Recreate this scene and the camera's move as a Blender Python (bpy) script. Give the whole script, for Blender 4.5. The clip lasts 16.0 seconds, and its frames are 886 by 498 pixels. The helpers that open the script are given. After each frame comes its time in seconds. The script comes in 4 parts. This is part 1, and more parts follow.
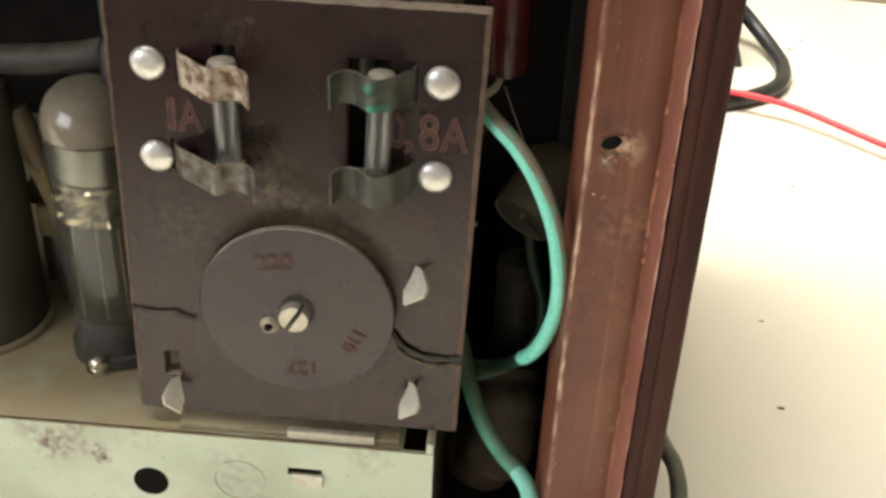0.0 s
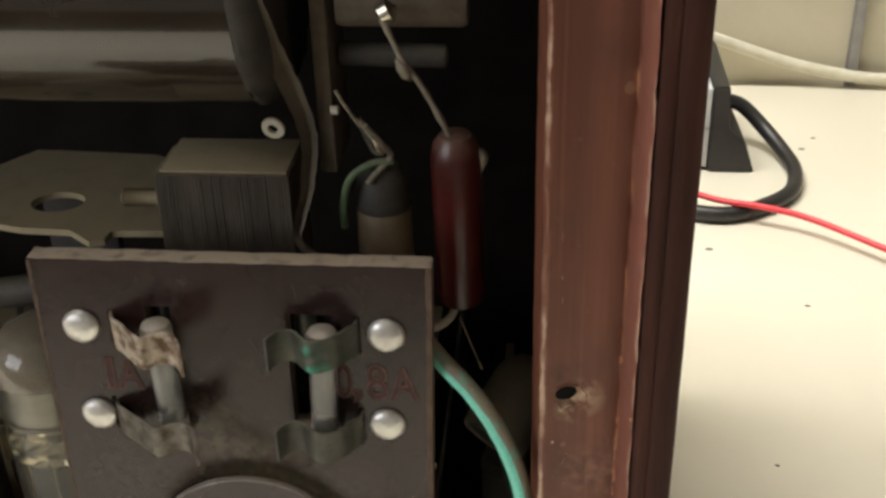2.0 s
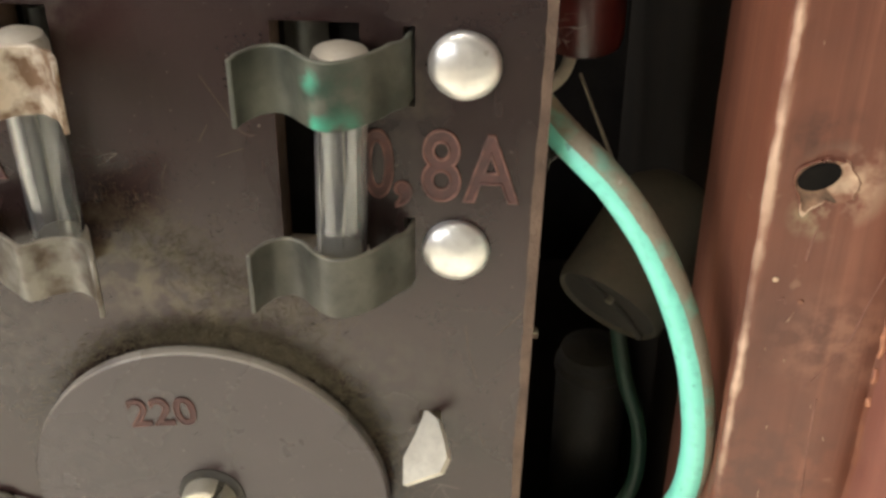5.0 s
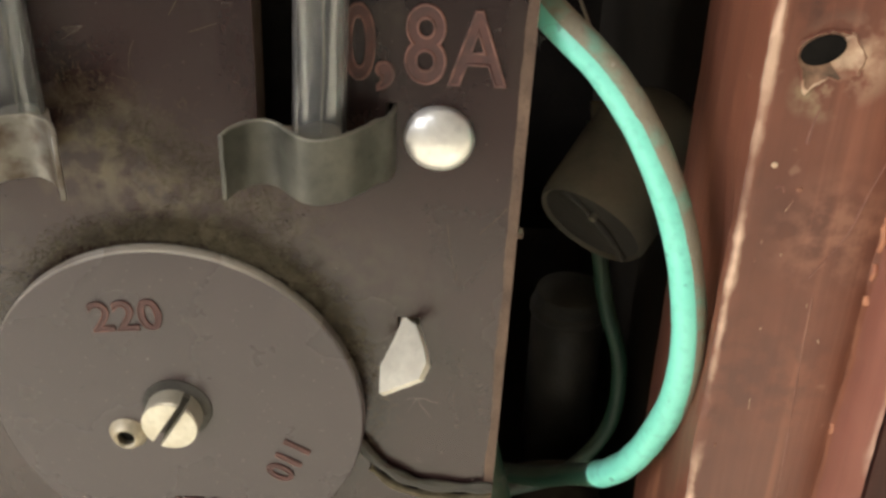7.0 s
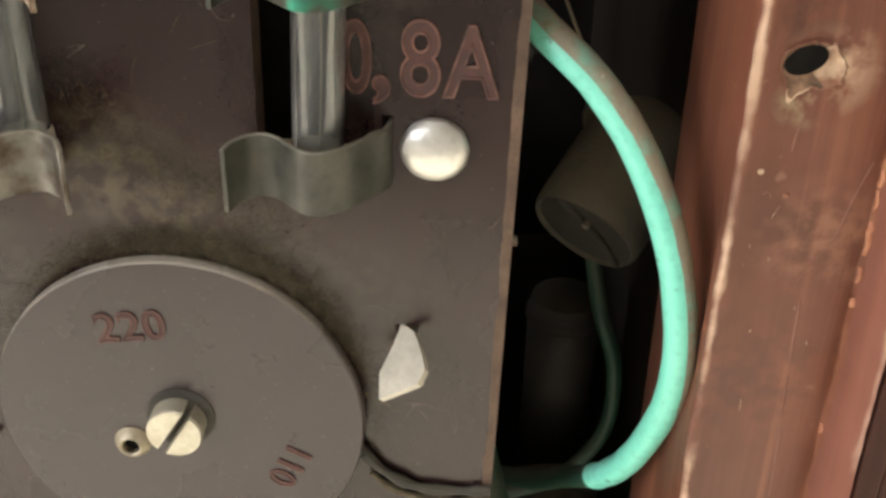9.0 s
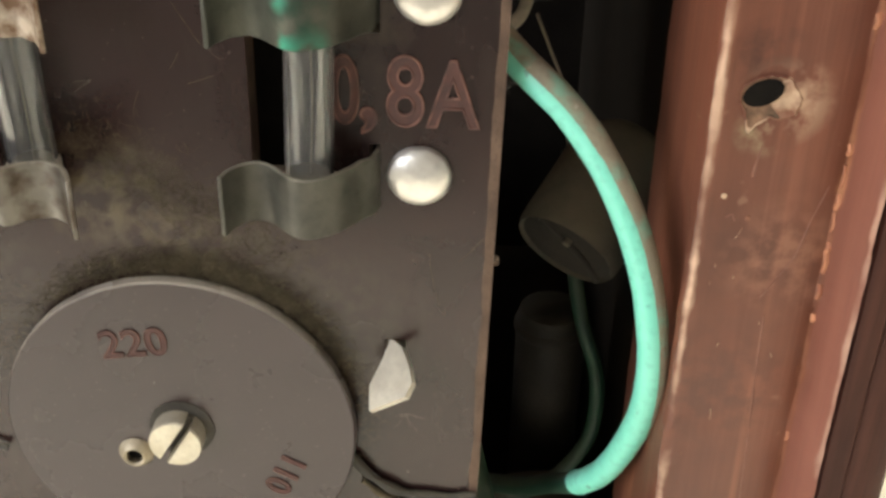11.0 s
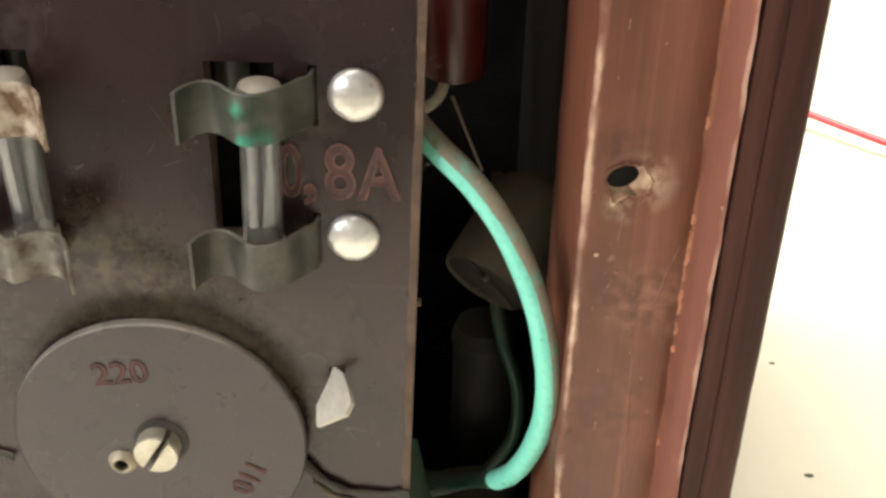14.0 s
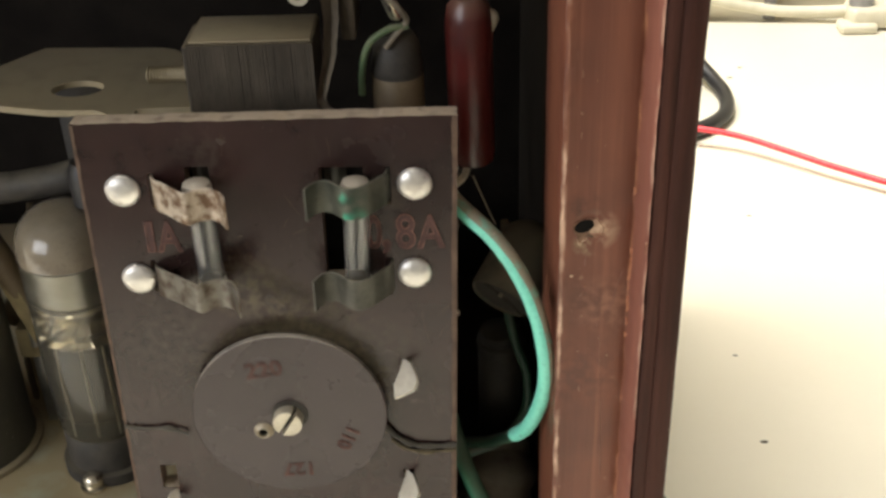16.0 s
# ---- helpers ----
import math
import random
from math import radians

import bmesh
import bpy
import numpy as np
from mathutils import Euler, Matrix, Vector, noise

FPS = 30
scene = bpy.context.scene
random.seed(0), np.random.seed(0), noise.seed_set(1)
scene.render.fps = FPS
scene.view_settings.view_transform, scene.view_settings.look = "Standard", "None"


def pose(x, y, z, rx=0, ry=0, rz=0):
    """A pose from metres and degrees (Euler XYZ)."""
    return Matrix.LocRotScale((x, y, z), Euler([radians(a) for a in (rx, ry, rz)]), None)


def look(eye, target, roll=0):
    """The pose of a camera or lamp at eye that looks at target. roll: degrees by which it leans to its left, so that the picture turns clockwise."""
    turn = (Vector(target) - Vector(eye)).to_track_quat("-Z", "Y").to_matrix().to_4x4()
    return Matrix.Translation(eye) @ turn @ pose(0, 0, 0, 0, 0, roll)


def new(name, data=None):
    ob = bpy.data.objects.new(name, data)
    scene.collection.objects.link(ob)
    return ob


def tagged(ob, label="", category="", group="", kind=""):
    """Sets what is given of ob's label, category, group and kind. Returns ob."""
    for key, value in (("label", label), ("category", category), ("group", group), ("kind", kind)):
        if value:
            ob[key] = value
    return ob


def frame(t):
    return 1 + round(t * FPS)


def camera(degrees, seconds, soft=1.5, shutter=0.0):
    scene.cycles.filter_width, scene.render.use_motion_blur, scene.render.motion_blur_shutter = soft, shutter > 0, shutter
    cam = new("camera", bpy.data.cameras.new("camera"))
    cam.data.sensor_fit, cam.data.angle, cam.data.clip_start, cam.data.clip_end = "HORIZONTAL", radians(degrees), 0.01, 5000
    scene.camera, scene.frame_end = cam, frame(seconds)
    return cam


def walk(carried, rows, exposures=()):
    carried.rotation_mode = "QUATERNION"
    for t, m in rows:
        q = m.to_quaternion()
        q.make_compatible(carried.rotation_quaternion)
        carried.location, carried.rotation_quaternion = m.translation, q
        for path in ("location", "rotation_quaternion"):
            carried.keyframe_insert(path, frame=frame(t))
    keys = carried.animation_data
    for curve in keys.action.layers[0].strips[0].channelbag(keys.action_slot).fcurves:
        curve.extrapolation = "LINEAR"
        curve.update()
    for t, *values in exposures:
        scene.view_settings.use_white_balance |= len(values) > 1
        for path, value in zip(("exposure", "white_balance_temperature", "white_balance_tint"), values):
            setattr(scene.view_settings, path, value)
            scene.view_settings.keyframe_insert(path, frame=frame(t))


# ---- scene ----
cam = camera(42.0, 16.0, soft=2.9)
PATH = [
    (0, (0.041, -0.198, 0.25), (-0.057, 1.484, -0.827), 2.6),
    (0.5, (0.052, -0.205, 0.254), (-0.122, 1.484, -0.802), -2.4),
    (1, (0.064, -0.171, 0.245), (-0.084, 1.493, -0.854), -2.3),
    (1.5, (0.068, -0.18, 0.266), (-0.111, 1.529, -0.757), -2.3),
    (2, (0.056, -0.169, 0.275), (-0.122, 1.558, -0.718), -1.6),
    (2.5, (0.033, -0.132, 0.27), (-0.104, 1.536, -0.825), -0.2),
    (3, (0.031, -0.108, 0.262), (-0.144, 1.522, -0.884), -1.1),
    (3.5, (0.036, -0.102, 0.237), (-0.17, 1.533, -0.897), -1.6),
    (4, (0.036, -0.099, 0.224), (-0.177, 1.528, -0.919), -1.3),
    (4.5, (0.034, -0.097, 0.21), (-0.151, 1.544, -0.917), -1.8),
    (5, (0.034, -0.099, 0.202), (-0.103, 1.591, -0.858), 0.1),
    (7.5, (0.031, -0.101, 0.189), (-0.036, 1.602, -0.858), 1.8),
    (8, (0.03, -0.103, 0.189), (-0.033, 1.609, -0.844), 1.7),
    (8.5, (0.031, -0.102, 0.19), (-0.032, 1.604, -0.853), 1.5),
    (11, (0.034, -0.108, 0.196), (-0.031, 1.605, -0.835), 1.0),
    (11.5, (0.032, -0.101, 0.198), (-0.024, 1.6, -0.853), 1.1),
    (12, (0.032, -0.098, 0.197), (-0.002, 1.589, -0.876), 1.4),
    (12.5, (0.025, -0.103, 0.198), (0.008, 1.589, -0.869), 2.4),
    (13, (0.032, -0.106, 0.204), (0.015, 1.584, -0.865), 1.5),
    (13.5, (0.033, -0.109, 0.205), (0.01, 1.577, -0.87), 1.0),
    (14, (0.04, -0.127, 0.218), (0.025, 1.568, -0.844), 1.3),
    (14.5, (0.033, -0.135, 0.225), (0.038, 1.56, -0.836), 1.9),
    (15, (0.027, -0.145, 0.231), (0.05, 1.559, -0.816), 2.6),
    (15.5, (0.029, -0.153, 0.236), (0.09, 1.538, -0.83), 2.6),
    (16, (0.036, -0.196, 0.262), (0.01, 1.522, -0.762), -1.8),
]
EXPOSURES = [(0.0, -0.28), (0.7, -0.4), (1.0, -0.72), (1.5, -0.88), (2.1, -0.94), (2.5, -0.66), (3.0, 0.0), (3.5, 0.3), (4.0, 0.38), (5.0, 0.26), (8.0, 0.2), (12.0, 0.16), (13.0, 0.2), (14.0, 0.12), (14.5, 0.06), (15.5, -0.1), (16.0, -0.3)]
walk(cam, [(t, look(eye, target, roll)) for t, eye, target, roll in PATH], EXPOSURES)

# ---- world, lamps ----
world = bpy.data.worlds.new("room_air")
scene.world = world
world.use_nodes = True
world.node_tree.nodes["Background"].inputs[0].default_value = (0.9, 0.92, 1.0, 1)
world.node_tree.nodes["Background"].inputs[1].default_value = 0.05


def area_lamp(name, eye, target, w, h, power, colour):
    d = bpy.data.lights.new(name, "AREA")
    d.shape, d.size, d.size_y, d.energy, d.color = "RECTANGLE", w, h, power, colour
    ob = new(name, d)
    ob.matrix_world = look(eye, target)
    return ob


CEILING_POWER, WINDOW_POWER = 80.0, 18.0
area_lamp("ceiling_lamp_light", (-0.50, 0.18, 1.55), (-0.50, 0.17, 0), 1.2, 0.55, CEILING_POWER, (1.0, 0.965, 0.90))
area_lamp("window_light", (-1.18, -1.10, 0.64), (0, 0, 0.14), 1.0, 0.85, WINDOW_POWER, (0.92, 0.945, 1.0))

# ---- materials ----


def surface(name, c1, c2, scale=200.0, stretch=(1, 1, 1), rough=(0.5, 0.7), bump=0.0, fine=1500.0, metal=0.0,
            dust=0.0, dust_colour=(0.30, 0.26, 0.20), speck=0.0, speck_colour=(0.6, 0.55, 0.45), spot=None,
            contrast=(0.35, 0.65), coat=0.0, spec=0.5, grit=0.55, blotch=None, streak=None, worn=()):
    """A worn surface: two tones mixed by a large and a fine grain, dust lying on what faces up, small specks."""
    m = bpy.data.materials.new(name)
    m.use_nodes = True
    nt = m.node_tree
    N, L = nt.nodes, nt.links
    b = N["Principled BSDF"]
    tc = N.new("ShaderNodeTexCoord")
    mp = N.new("ShaderNodeMapping")
    mp.inputs["Scale"].default_value = stretch
    L.new(tc.outputs["Object"], mp.inputs["Vector"])

    def grain(s, detail=5.0, vec=mp):
        n = N.new("ShaderNodeTexNoise")
        n.inputs["Scale"].default_value, n.inputs["Detail"].default_value = s, detail
        L.new(vec.outputs["Vector"] if vec is mp else vec.outputs["Object"], n.inputs["Vector"])
        return n.outputs["Fac"]

    def ramp(src, lo, hi):
        r = N.new("ShaderNodeMapRange")
        r.inputs["From Min"].default_value, r.inputs["From Max"].default_value = lo, hi
        L.new(src, r.inputs["Value"])
        return r.outputs["Result"]

    def mix(a, bb, fac):
        x = N.new("ShaderNodeMix")
        x.data_type = "RGBA"
        L.new(fac, x.inputs["Factor"])
        for sock, v in (("A", a), ("B", bb)):
            s = x.inputs[6 if sock == "A" else 7]
            if isinstance(v, tuple):
                s.default_value = (*v, 1)
            else:
                L.new(v, s)
        return x.outputs[2]

    def times(a, k):
        x = N.new("ShaderNodeMath")
        x.operation = "MULTIPLY"
        L.new(a, x.inputs[0])
        if isinstance(k, (int, float)):
            x.inputs[1].default_value = k
        else:
            L.new(k, x.inputs[1])
        return x.outputs[0]

    big, small = grain(scale), grain(fine, 3.0)
    col = mix(c1, c2, ramp(big, *contrast))
    col = mix(col, tuple(v * 0.6 for v in c1), times(ramp(small, 0.5, 0.85), grit))
    if blotch:
        col = mix(col, blotch[0], times(ramp(grain(scale * blotch[2], 6.0, tc), 0.46, 0.68), blotch[1]))
    if streak:
        ms = N.new("ShaderNodeMapping")
        ms.inputs["Scale"].default_value = (stretch[0] * 4, stretch[1] * 4, stretch[2] * 1.2)
        L.new(tc.outputs["Object"], ms.inputs["Vector"])
        ns = N.new("ShaderNodeTexNoise")
        ns.inputs["Scale"].default_value, ns.inputs["Detail"].default_value = scale, 4.0
        L.new(ms.outputs["Vector"], ns.inputs["Vector"])
        col = mix(col, streak[0], times(ramp(ns.outputs["Fac"], 0.56, 0.72), streak[1]))
    if spot:
        for centre, radius, colour, amount in spot:
            g = N.new("ShaderNodeVectorMath")
            g.operation = "DISTANCE"
            g.inputs[1].default_value = centre
            L.new(tc.outputs["Object"], g.inputs[0])
            near = ramp(g.outputs["Value"], radius, radius * 0.3)
            col = mix(col, colour, times(times(near, ramp(grain(450, 8.0, tc), 0.42, 0.62)), amount))
    for (wx, wy), width, colour, amount in worn:
        wob = N.new("ShaderNodeTexNoise")
        wob.inputs["Scale"].default_value, wob.inputs["Detail"].default_value = 230, 5.0
        L.new(tc.outputs["Object"], wob.inputs["Vector"])
        fl = N.new("ShaderNodeVectorMath")
        fl.operation = "MULTIPLY_ADD"
        fl.inputs[1].default_value, fl.inputs[2].default_value = (1, 1, 0), (0, 0, 0)
        L.new(tc.outputs["Object"], fl.inputs[0])
        ds = N.new("ShaderNodeVectorMath")
        ds.operation = "DISTANCE"
        ds.inputs[1].default_value = (wx, wy, 0)
        L.new(fl.outputs[0], ds.inputs[0])
        reach = N.new("ShaderNodeMath")
        reach.operation = "MULTIPLY_ADD"
        reach.inputs[1].default_value, reach.inputs[2].default_value = -4.4 * width, 2.2 * width
        L.new(wob.outputs["Fac"], reach.inputs[0])
        sm = N.new("ShaderNodeMath")
        L.new(ds.outputs["Value"], sm.inputs[0])
        L.new(reach.outputs[0], sm.inputs[1])
        col = mix(col, colour, times(times(ramp(sm.outputs[0], width * 1.3, 0.0), ramp(grain(75, 6.0, tc), 0.42, 0.58)), amount))
    if speck:
        col = mix(col, speck_colour, times(ramp(grain(fine * 0.6, 2.0, tc), 0.70, 0.74), speck))
    if dust:
        ge = N.new("ShaderNodeNewGeometry")
        se = N.new("ShaderNodeSeparateXYZ")
        L.new(ge.outputs["Normal"], se.inputs[0])
        up = ramp(se.outputs["Z"], 0.15, 0.8)
        col = mix(col, dust_colour, times(times(up, ramp(grain(scale * 0.8 + 60, 6.0, tc), 0.15, 0.5)), dust))
    L.new(col, b.inputs["Base Color"])
    r = N.new("ShaderNodeMapRange")
    r.inputs["To Min"].default_value, r.inputs["To Max"].default_value = rough
    L.new(big, r.inputs["Value"])
    L.new(r.outputs["Result"], b.inputs["Roughness"])
    b.inputs["Metallic"].default_value = metal
    b.inputs["Specular IOR Level"].default_value = spec
    b.inputs["Coat Weight"].default_value = coat
    if bump:
        bp = N.new("ShaderNodeBump")
        bp.inputs["Strength"].default_value, bp.inputs["Distance"].default_value = bump, 0.0004
        ad = N.new("ShaderNodeMath")
        L.new(small, ad.inputs[0])
        L.new(big, ad.inputs[1])
        L.new(ad.outputs[0], bp.inputs["Height"])
        L.new(bp.outputs["Normal"], b.inputs["Normal"])
    return m


def glass(name, tint=(0.95, 0.97, 0.96), rough=0.05, clear=1.0):
    m = bpy.data.materials.new(name)
    m.use_nodes = True
    b = m.node_tree.nodes["Principled BSDF"]
    b.inputs["Base Color"].default_value = (*tint, 1)
    b.inputs["Transmission Weight"].default_value, b.inputs["Roughness"].default_value = clear, rough
    b.inputs["Coat Weight"].default_value, b.inputs["Coat Roughness"].default_value = 1.0 - clear, 0.03
    b.inputs["IOR"].default_value = 1.48
    return m


PANEL = surface("dark_laminate", (0.0225, 0.0094, 0.0086), (0.041, 0.0192, 0.0170), 60, rough=(0.20, 0.32), bump=0.05, fine=2600, dust=0.9,
                dust_colour=(0.40, 0.33, 0.26), speck=0.10, contrast=(0.36, 0.68), spec=0.52, grit=0.3, blotch=((0.011, 0.007, 0.006), 0.7, 0.5), streak=((0.045, 0.034, 0.028), 0.3),
                spot=[((0.006, 0, 0.052), 0.013, (0.085, 0.064, 0.040), 0.6), ((-0.006, 0, 0.062), 0.009, (0.135, 0.105, 0.064), 0.75), ((0.001, 0, 0.056), 0.006, (0.13, 0.10, 0.062), 0.7), ((0.022, 0, 0.083), 0.007, (0.06, 0.045, 0.033), 0.6), ((-0.024, 0, 0.050), 0.012, (0.06, 0.048, 0.038), 0.5), ((0.018, 0, 0.046), 0.012, (0.05, 0.038, 0.026), 0.6),
                      ((-0.012, 0, 0.092), 0.007, (0.10, 0.088, 0.07), 0.3)])
PANEL_EDGE = surface("sawn_laminate_edge", (0.085, 0.050, 0.033), (0.160, 0.102, 0.068), 300, rough=(0.7, 0.9), bump=0.35, fine=1800, dust=0.95, dust_colour=(0.52, 0.43, 0.325))
DISC = surface("grey_brown_laminate_disc", (0.027, 0.0145, 0.0160), (0.039, 0.0235, 0.0245), 70, rough=(0.22, 0.33), bump=0.04, fine=3000, dust=0.9, dust_colour=(0.42, 0.37, 0.31), speck=0.08, contrast=(0.25, 0.8), spec=0.60, grit=0.12, blotch=((0.050, 0.033, 0.034), 0.5, 0.4))
RED_INK = surface("faded_red_ink", (0.058, 0.026, 0.022), (0.098, 0.040, 0.032), 500, rough=(0.6, 0.8), bump=0.1)
RED_EDGE = surface("chipped_red_outline", (0.085, 0.040, 0.032), (0.215, 0.100, 0.075), 420, rough=(0.6, 0.8), contrast=(0.40, 0.60))
ALU = surface("dull_aluminium", (0.80, 0.78, 0.74), (0.62, 0.59, 0.55), 260, rough=(0.32, 0.46), bump=0.16, fine=900, metal=0.8, speck=0.4, speck_colour=(0.3, 0.25, 0.18))
TIN = surface("tarnished_tin_strip", (0.20, 0.185, 0.160), (0.075, 0.052, 0.036), 330, rough=(0.30, 0.55), bump=0.2, fine=900, metal=0.6, dust=0.6, dust_colour=(0.36, 0.32, 0.25), contrast=(0.42, 0.62))
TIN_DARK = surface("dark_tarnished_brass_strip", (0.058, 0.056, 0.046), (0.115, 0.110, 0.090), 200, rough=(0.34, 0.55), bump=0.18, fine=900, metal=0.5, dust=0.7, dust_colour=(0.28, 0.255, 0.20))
TIN_RUST = surface("rusty_tinned_strip", (0.52, 0.44, 0.35), (0.15, 0.085, 0.045), 330, rough=(0.4, 0.7), bump=0.3, fine=900, metal=0.35, contrast=(0.44, 0.60))
TIN_GREEN = surface("verdigris_brass_strip", (0.055, 0.057, 0.044), (0.098, 0.100, 0.078), 220, rough=(0.32, 0.55), bump=0.25, fine=700, metal=0.4, dust=0.5, dust_colour=(0.24, 0.23, 0.18),
                    spot=[((0.0150, -0.0076, 0.0820), 0.0022, (0.05, 0.40, 0.26), 0.9), ((0.0176, -0.0074, 0.0818), 0.0026, (0.04, 0.26, 0.17), 0.8), ((0.0144, -0.0070, 0.0864), 0.0016, (0.10, 0.50, 0.34), 1.0), ((0.0165, -0.0074, 0.0850), 0.0040, (0.012, 0.05, 0.032), 0.8)])
CAP = surface("dusty_fuse_cap", (0.44, 0.40, 0.34), (0.56, 0.51, 0.43), 400, rough=(0.45, 0.7), bump=0.1, metal=0.5, dust=0.8, dust_colour=(0.42, 0.37, 0.30))
GLASS = glass("fuse_glass", (0.90, 0.905, 0.89), 0.045, 0.955)
# near-black that stands for the shade in holes and slots
HOLE_SHADE = surface("hole_shade_black", (0.009, 0.008, 0.007), (0.014, 0.012, 0.010), 300, rough=(0.9, 1.0), spec=0.05)
LUG = surface("pale_tinned_lug", (0.72, 0.68, 0.58), (0.58, 0.53, 0.44), 300, rough=(0.4, 0.6), bump=0.15, metal=0.25, dust=0.3)
SCREW = surface("nickel_screw", (0.62, 0.58, 0.48), (0.48, 0.43, 0.33), 330, rough=(0.35, 0.55), bump=0.2, metal=0.6, dust=0.4, dust_colour=(0.45, 0.40, 0.31))
EYELET = surface("dull_brass_eyelet", (0.34, 0.28, 0.19), (0.46, 0.40, 0.30), 500, rough=(0.35, 0.6), bump=0.2, metal=0.6, dust=0.3)
FUZZ = surface("dust_fibre", (0.085, 0.068, 0.042), (0.150, 0.122, 0.078), 600, rough=(0.9, 1.0), spec=0.1)
PALE_YELLOW = surface("yellowed_paper", (0.36, 0.30, 0.16), (0.26, 0.21, 0.12), 200, rough=(0.6, 0.8), bump=0.2, dust=0.4)
FUZZ_PALE = surface("pale_fluff", (0.22, 0.19, 0.145), (0.30, 0.265, 0.21), 600, rough=(0.9, 1.0))
WOOD = surface("red_brown_stained_wood", (0.125, 0.0415, 0.0245), (0.225, 0.082, 0.047), 45, stretch=(3.4, 3.4, 0.14), rough=(0.36, 0.52), bump=0.14, fine=420, spec=0.45, blotch=((0.085, 0.033, 0.023), 0.7, 0.8), streak=((0.31, 0.128, 0.072), 0.5), speck=0.3, speck_colour=(0.42, 0.26, 0.16), contrast=(0.30, 0.72), grit=0.3,
               worn=[((0.2359, -0.1062), 0.00042, (0.60, 0.40, 0.28), 0.95), ((0.2492, -0.1062), 0.0005, (0.50, 0.24, 0.12), 0.6), ((0.2510, -0.1122), 0.0004, (0.55, 0.36, 0.26), 0.6)],
               spot=[((0.2424, -0.1061, 0.1524), 0.0050, (0.55, 0.37, 0.24), 0.85), ((0.2405, -0.1061, 0.1490), 0.0030, (0.36, 0.29, 0.17), 0.8), ((0.2400, -0.1061, 0.1570), 0.0040, (0.07, 0.028, 0.02), 0.8), ((0.2395, -0.1061, 0.118), 0.011, (0.09, 0.035, 0.024), 0.6), ((0.2450, -0.1061, 0.135), 0.008, (0.42, 0.20, 0.12), 0.4)])
WOOD_DARK = surface("dark_red_veneer", (0.044, 0.0155, 0.011), (0.080, 0.029, 0.020), 60, stretch=(6, 6, 0.35), rough=(0.5, 0.65), bump=0.15, fine=420, spec=0.18)
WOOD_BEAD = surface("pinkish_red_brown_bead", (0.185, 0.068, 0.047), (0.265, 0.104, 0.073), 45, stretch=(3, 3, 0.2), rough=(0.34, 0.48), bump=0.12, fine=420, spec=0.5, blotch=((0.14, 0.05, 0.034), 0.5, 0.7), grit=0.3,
                    worn=[((0.2492, -0.1062), 0.0005, (0.50, 0.22, 0.11), 0.7), ((0.2510, -0.1122), 0.0004, (0.55, 0.36, 0.26), 0.6)])
WOOD_BARE = surface("splintered_bare_wood", (0.56, 0.39, 0.26), (0.24, 0.105, 0.062), 420, rough=(0.7, 0.9), bump=0.5, fine=900, contrast=(0.40, 0.60))
WOOD_SCAR = surface("pale_scratched_stain", (0.27, 0.125, 0.085), (0.18, 0.07, 0.045), 300, rough=(0.5, 0.7), bump=0.2)
WOOD_CHIP = surface("orange_bare_chip", (0.46, 0.20, 0.10), (0.30, 0.11, 0.06), 400, rough=(0.5, 0.7), bump=0.3)
CAN_BROWN = surface("dusty_brown_can", (0.085, 0.075, 0.052), (0.12, 0.105, 0.074), 120, rough=(0.6, 0.8), bump=0.2, dust=0.8, dust_colour=(0.26, 0.215, 0.145), blotch=((0.05, 0.042, 0.03), 0.6, 0.6))
HOLE_DIRT = surface("grey_green_hole_grime", (0.30, 0.165, 0.095), (0.10, 0.060, 0.036), 420, rough=(0.7, 0.9), bump=0.6, fine=1100, contrast=(0.36, 0.60))
# darker copy of the inside plywood, deepens the shade at the front board
INSIDE_SHADE = surface("shade_darkened_plywood", (0.011, 0.0088, 0.0070), (0.019, 0.0152, 0.0120), 60, rough=(0.85, 1.0), bump=0.2, spec=0.1)
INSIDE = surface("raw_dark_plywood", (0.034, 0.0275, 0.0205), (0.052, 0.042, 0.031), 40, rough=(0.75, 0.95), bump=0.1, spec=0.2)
GREEN = surface("green_cable_sheath", (0.20, 0.70, 0.54), (0.25, 0.77, 0.61), 120, rough=(0.24, 0.4), bump=0.05, fine=900, speck=0.5, speck_colour=(0.05, 0.16, 0.11), dust=0.25, dust_colour=(0.28, 0.27, 0.20), contrast=(0.3, 0.7))
GREEN_GRIME = surface("grimy_cable_dust", (0.27, 0.235, 0.165), (0.20, 0.36, 0.26), 330, rough=(0.75, 0.95), bump=0.4, fine=1200, contrast=(0.50, 0.70), speck=0.35)
# darker copies of the sheath: shade inside the cabinet, dirt on the outer loop
GREEN_SHADE_DIRT = surface("shaded_dirty_green_cable", (0.013, 0.050, 0.030), (0.020, 0.070, 0.042), 150, rough=(0.4, 0.6), bump=0.05, dust=0.5)
GREEN_HALF_SHADE = surface("half_shaded_green_cable", (0.08, 0.34, 0.22), (0.05, 0.20, 0.12), 120, rough=(0.35, 0.55), bump=0.1, dust=0.5, dust_colour=(0.2, 0.2, 0.14))
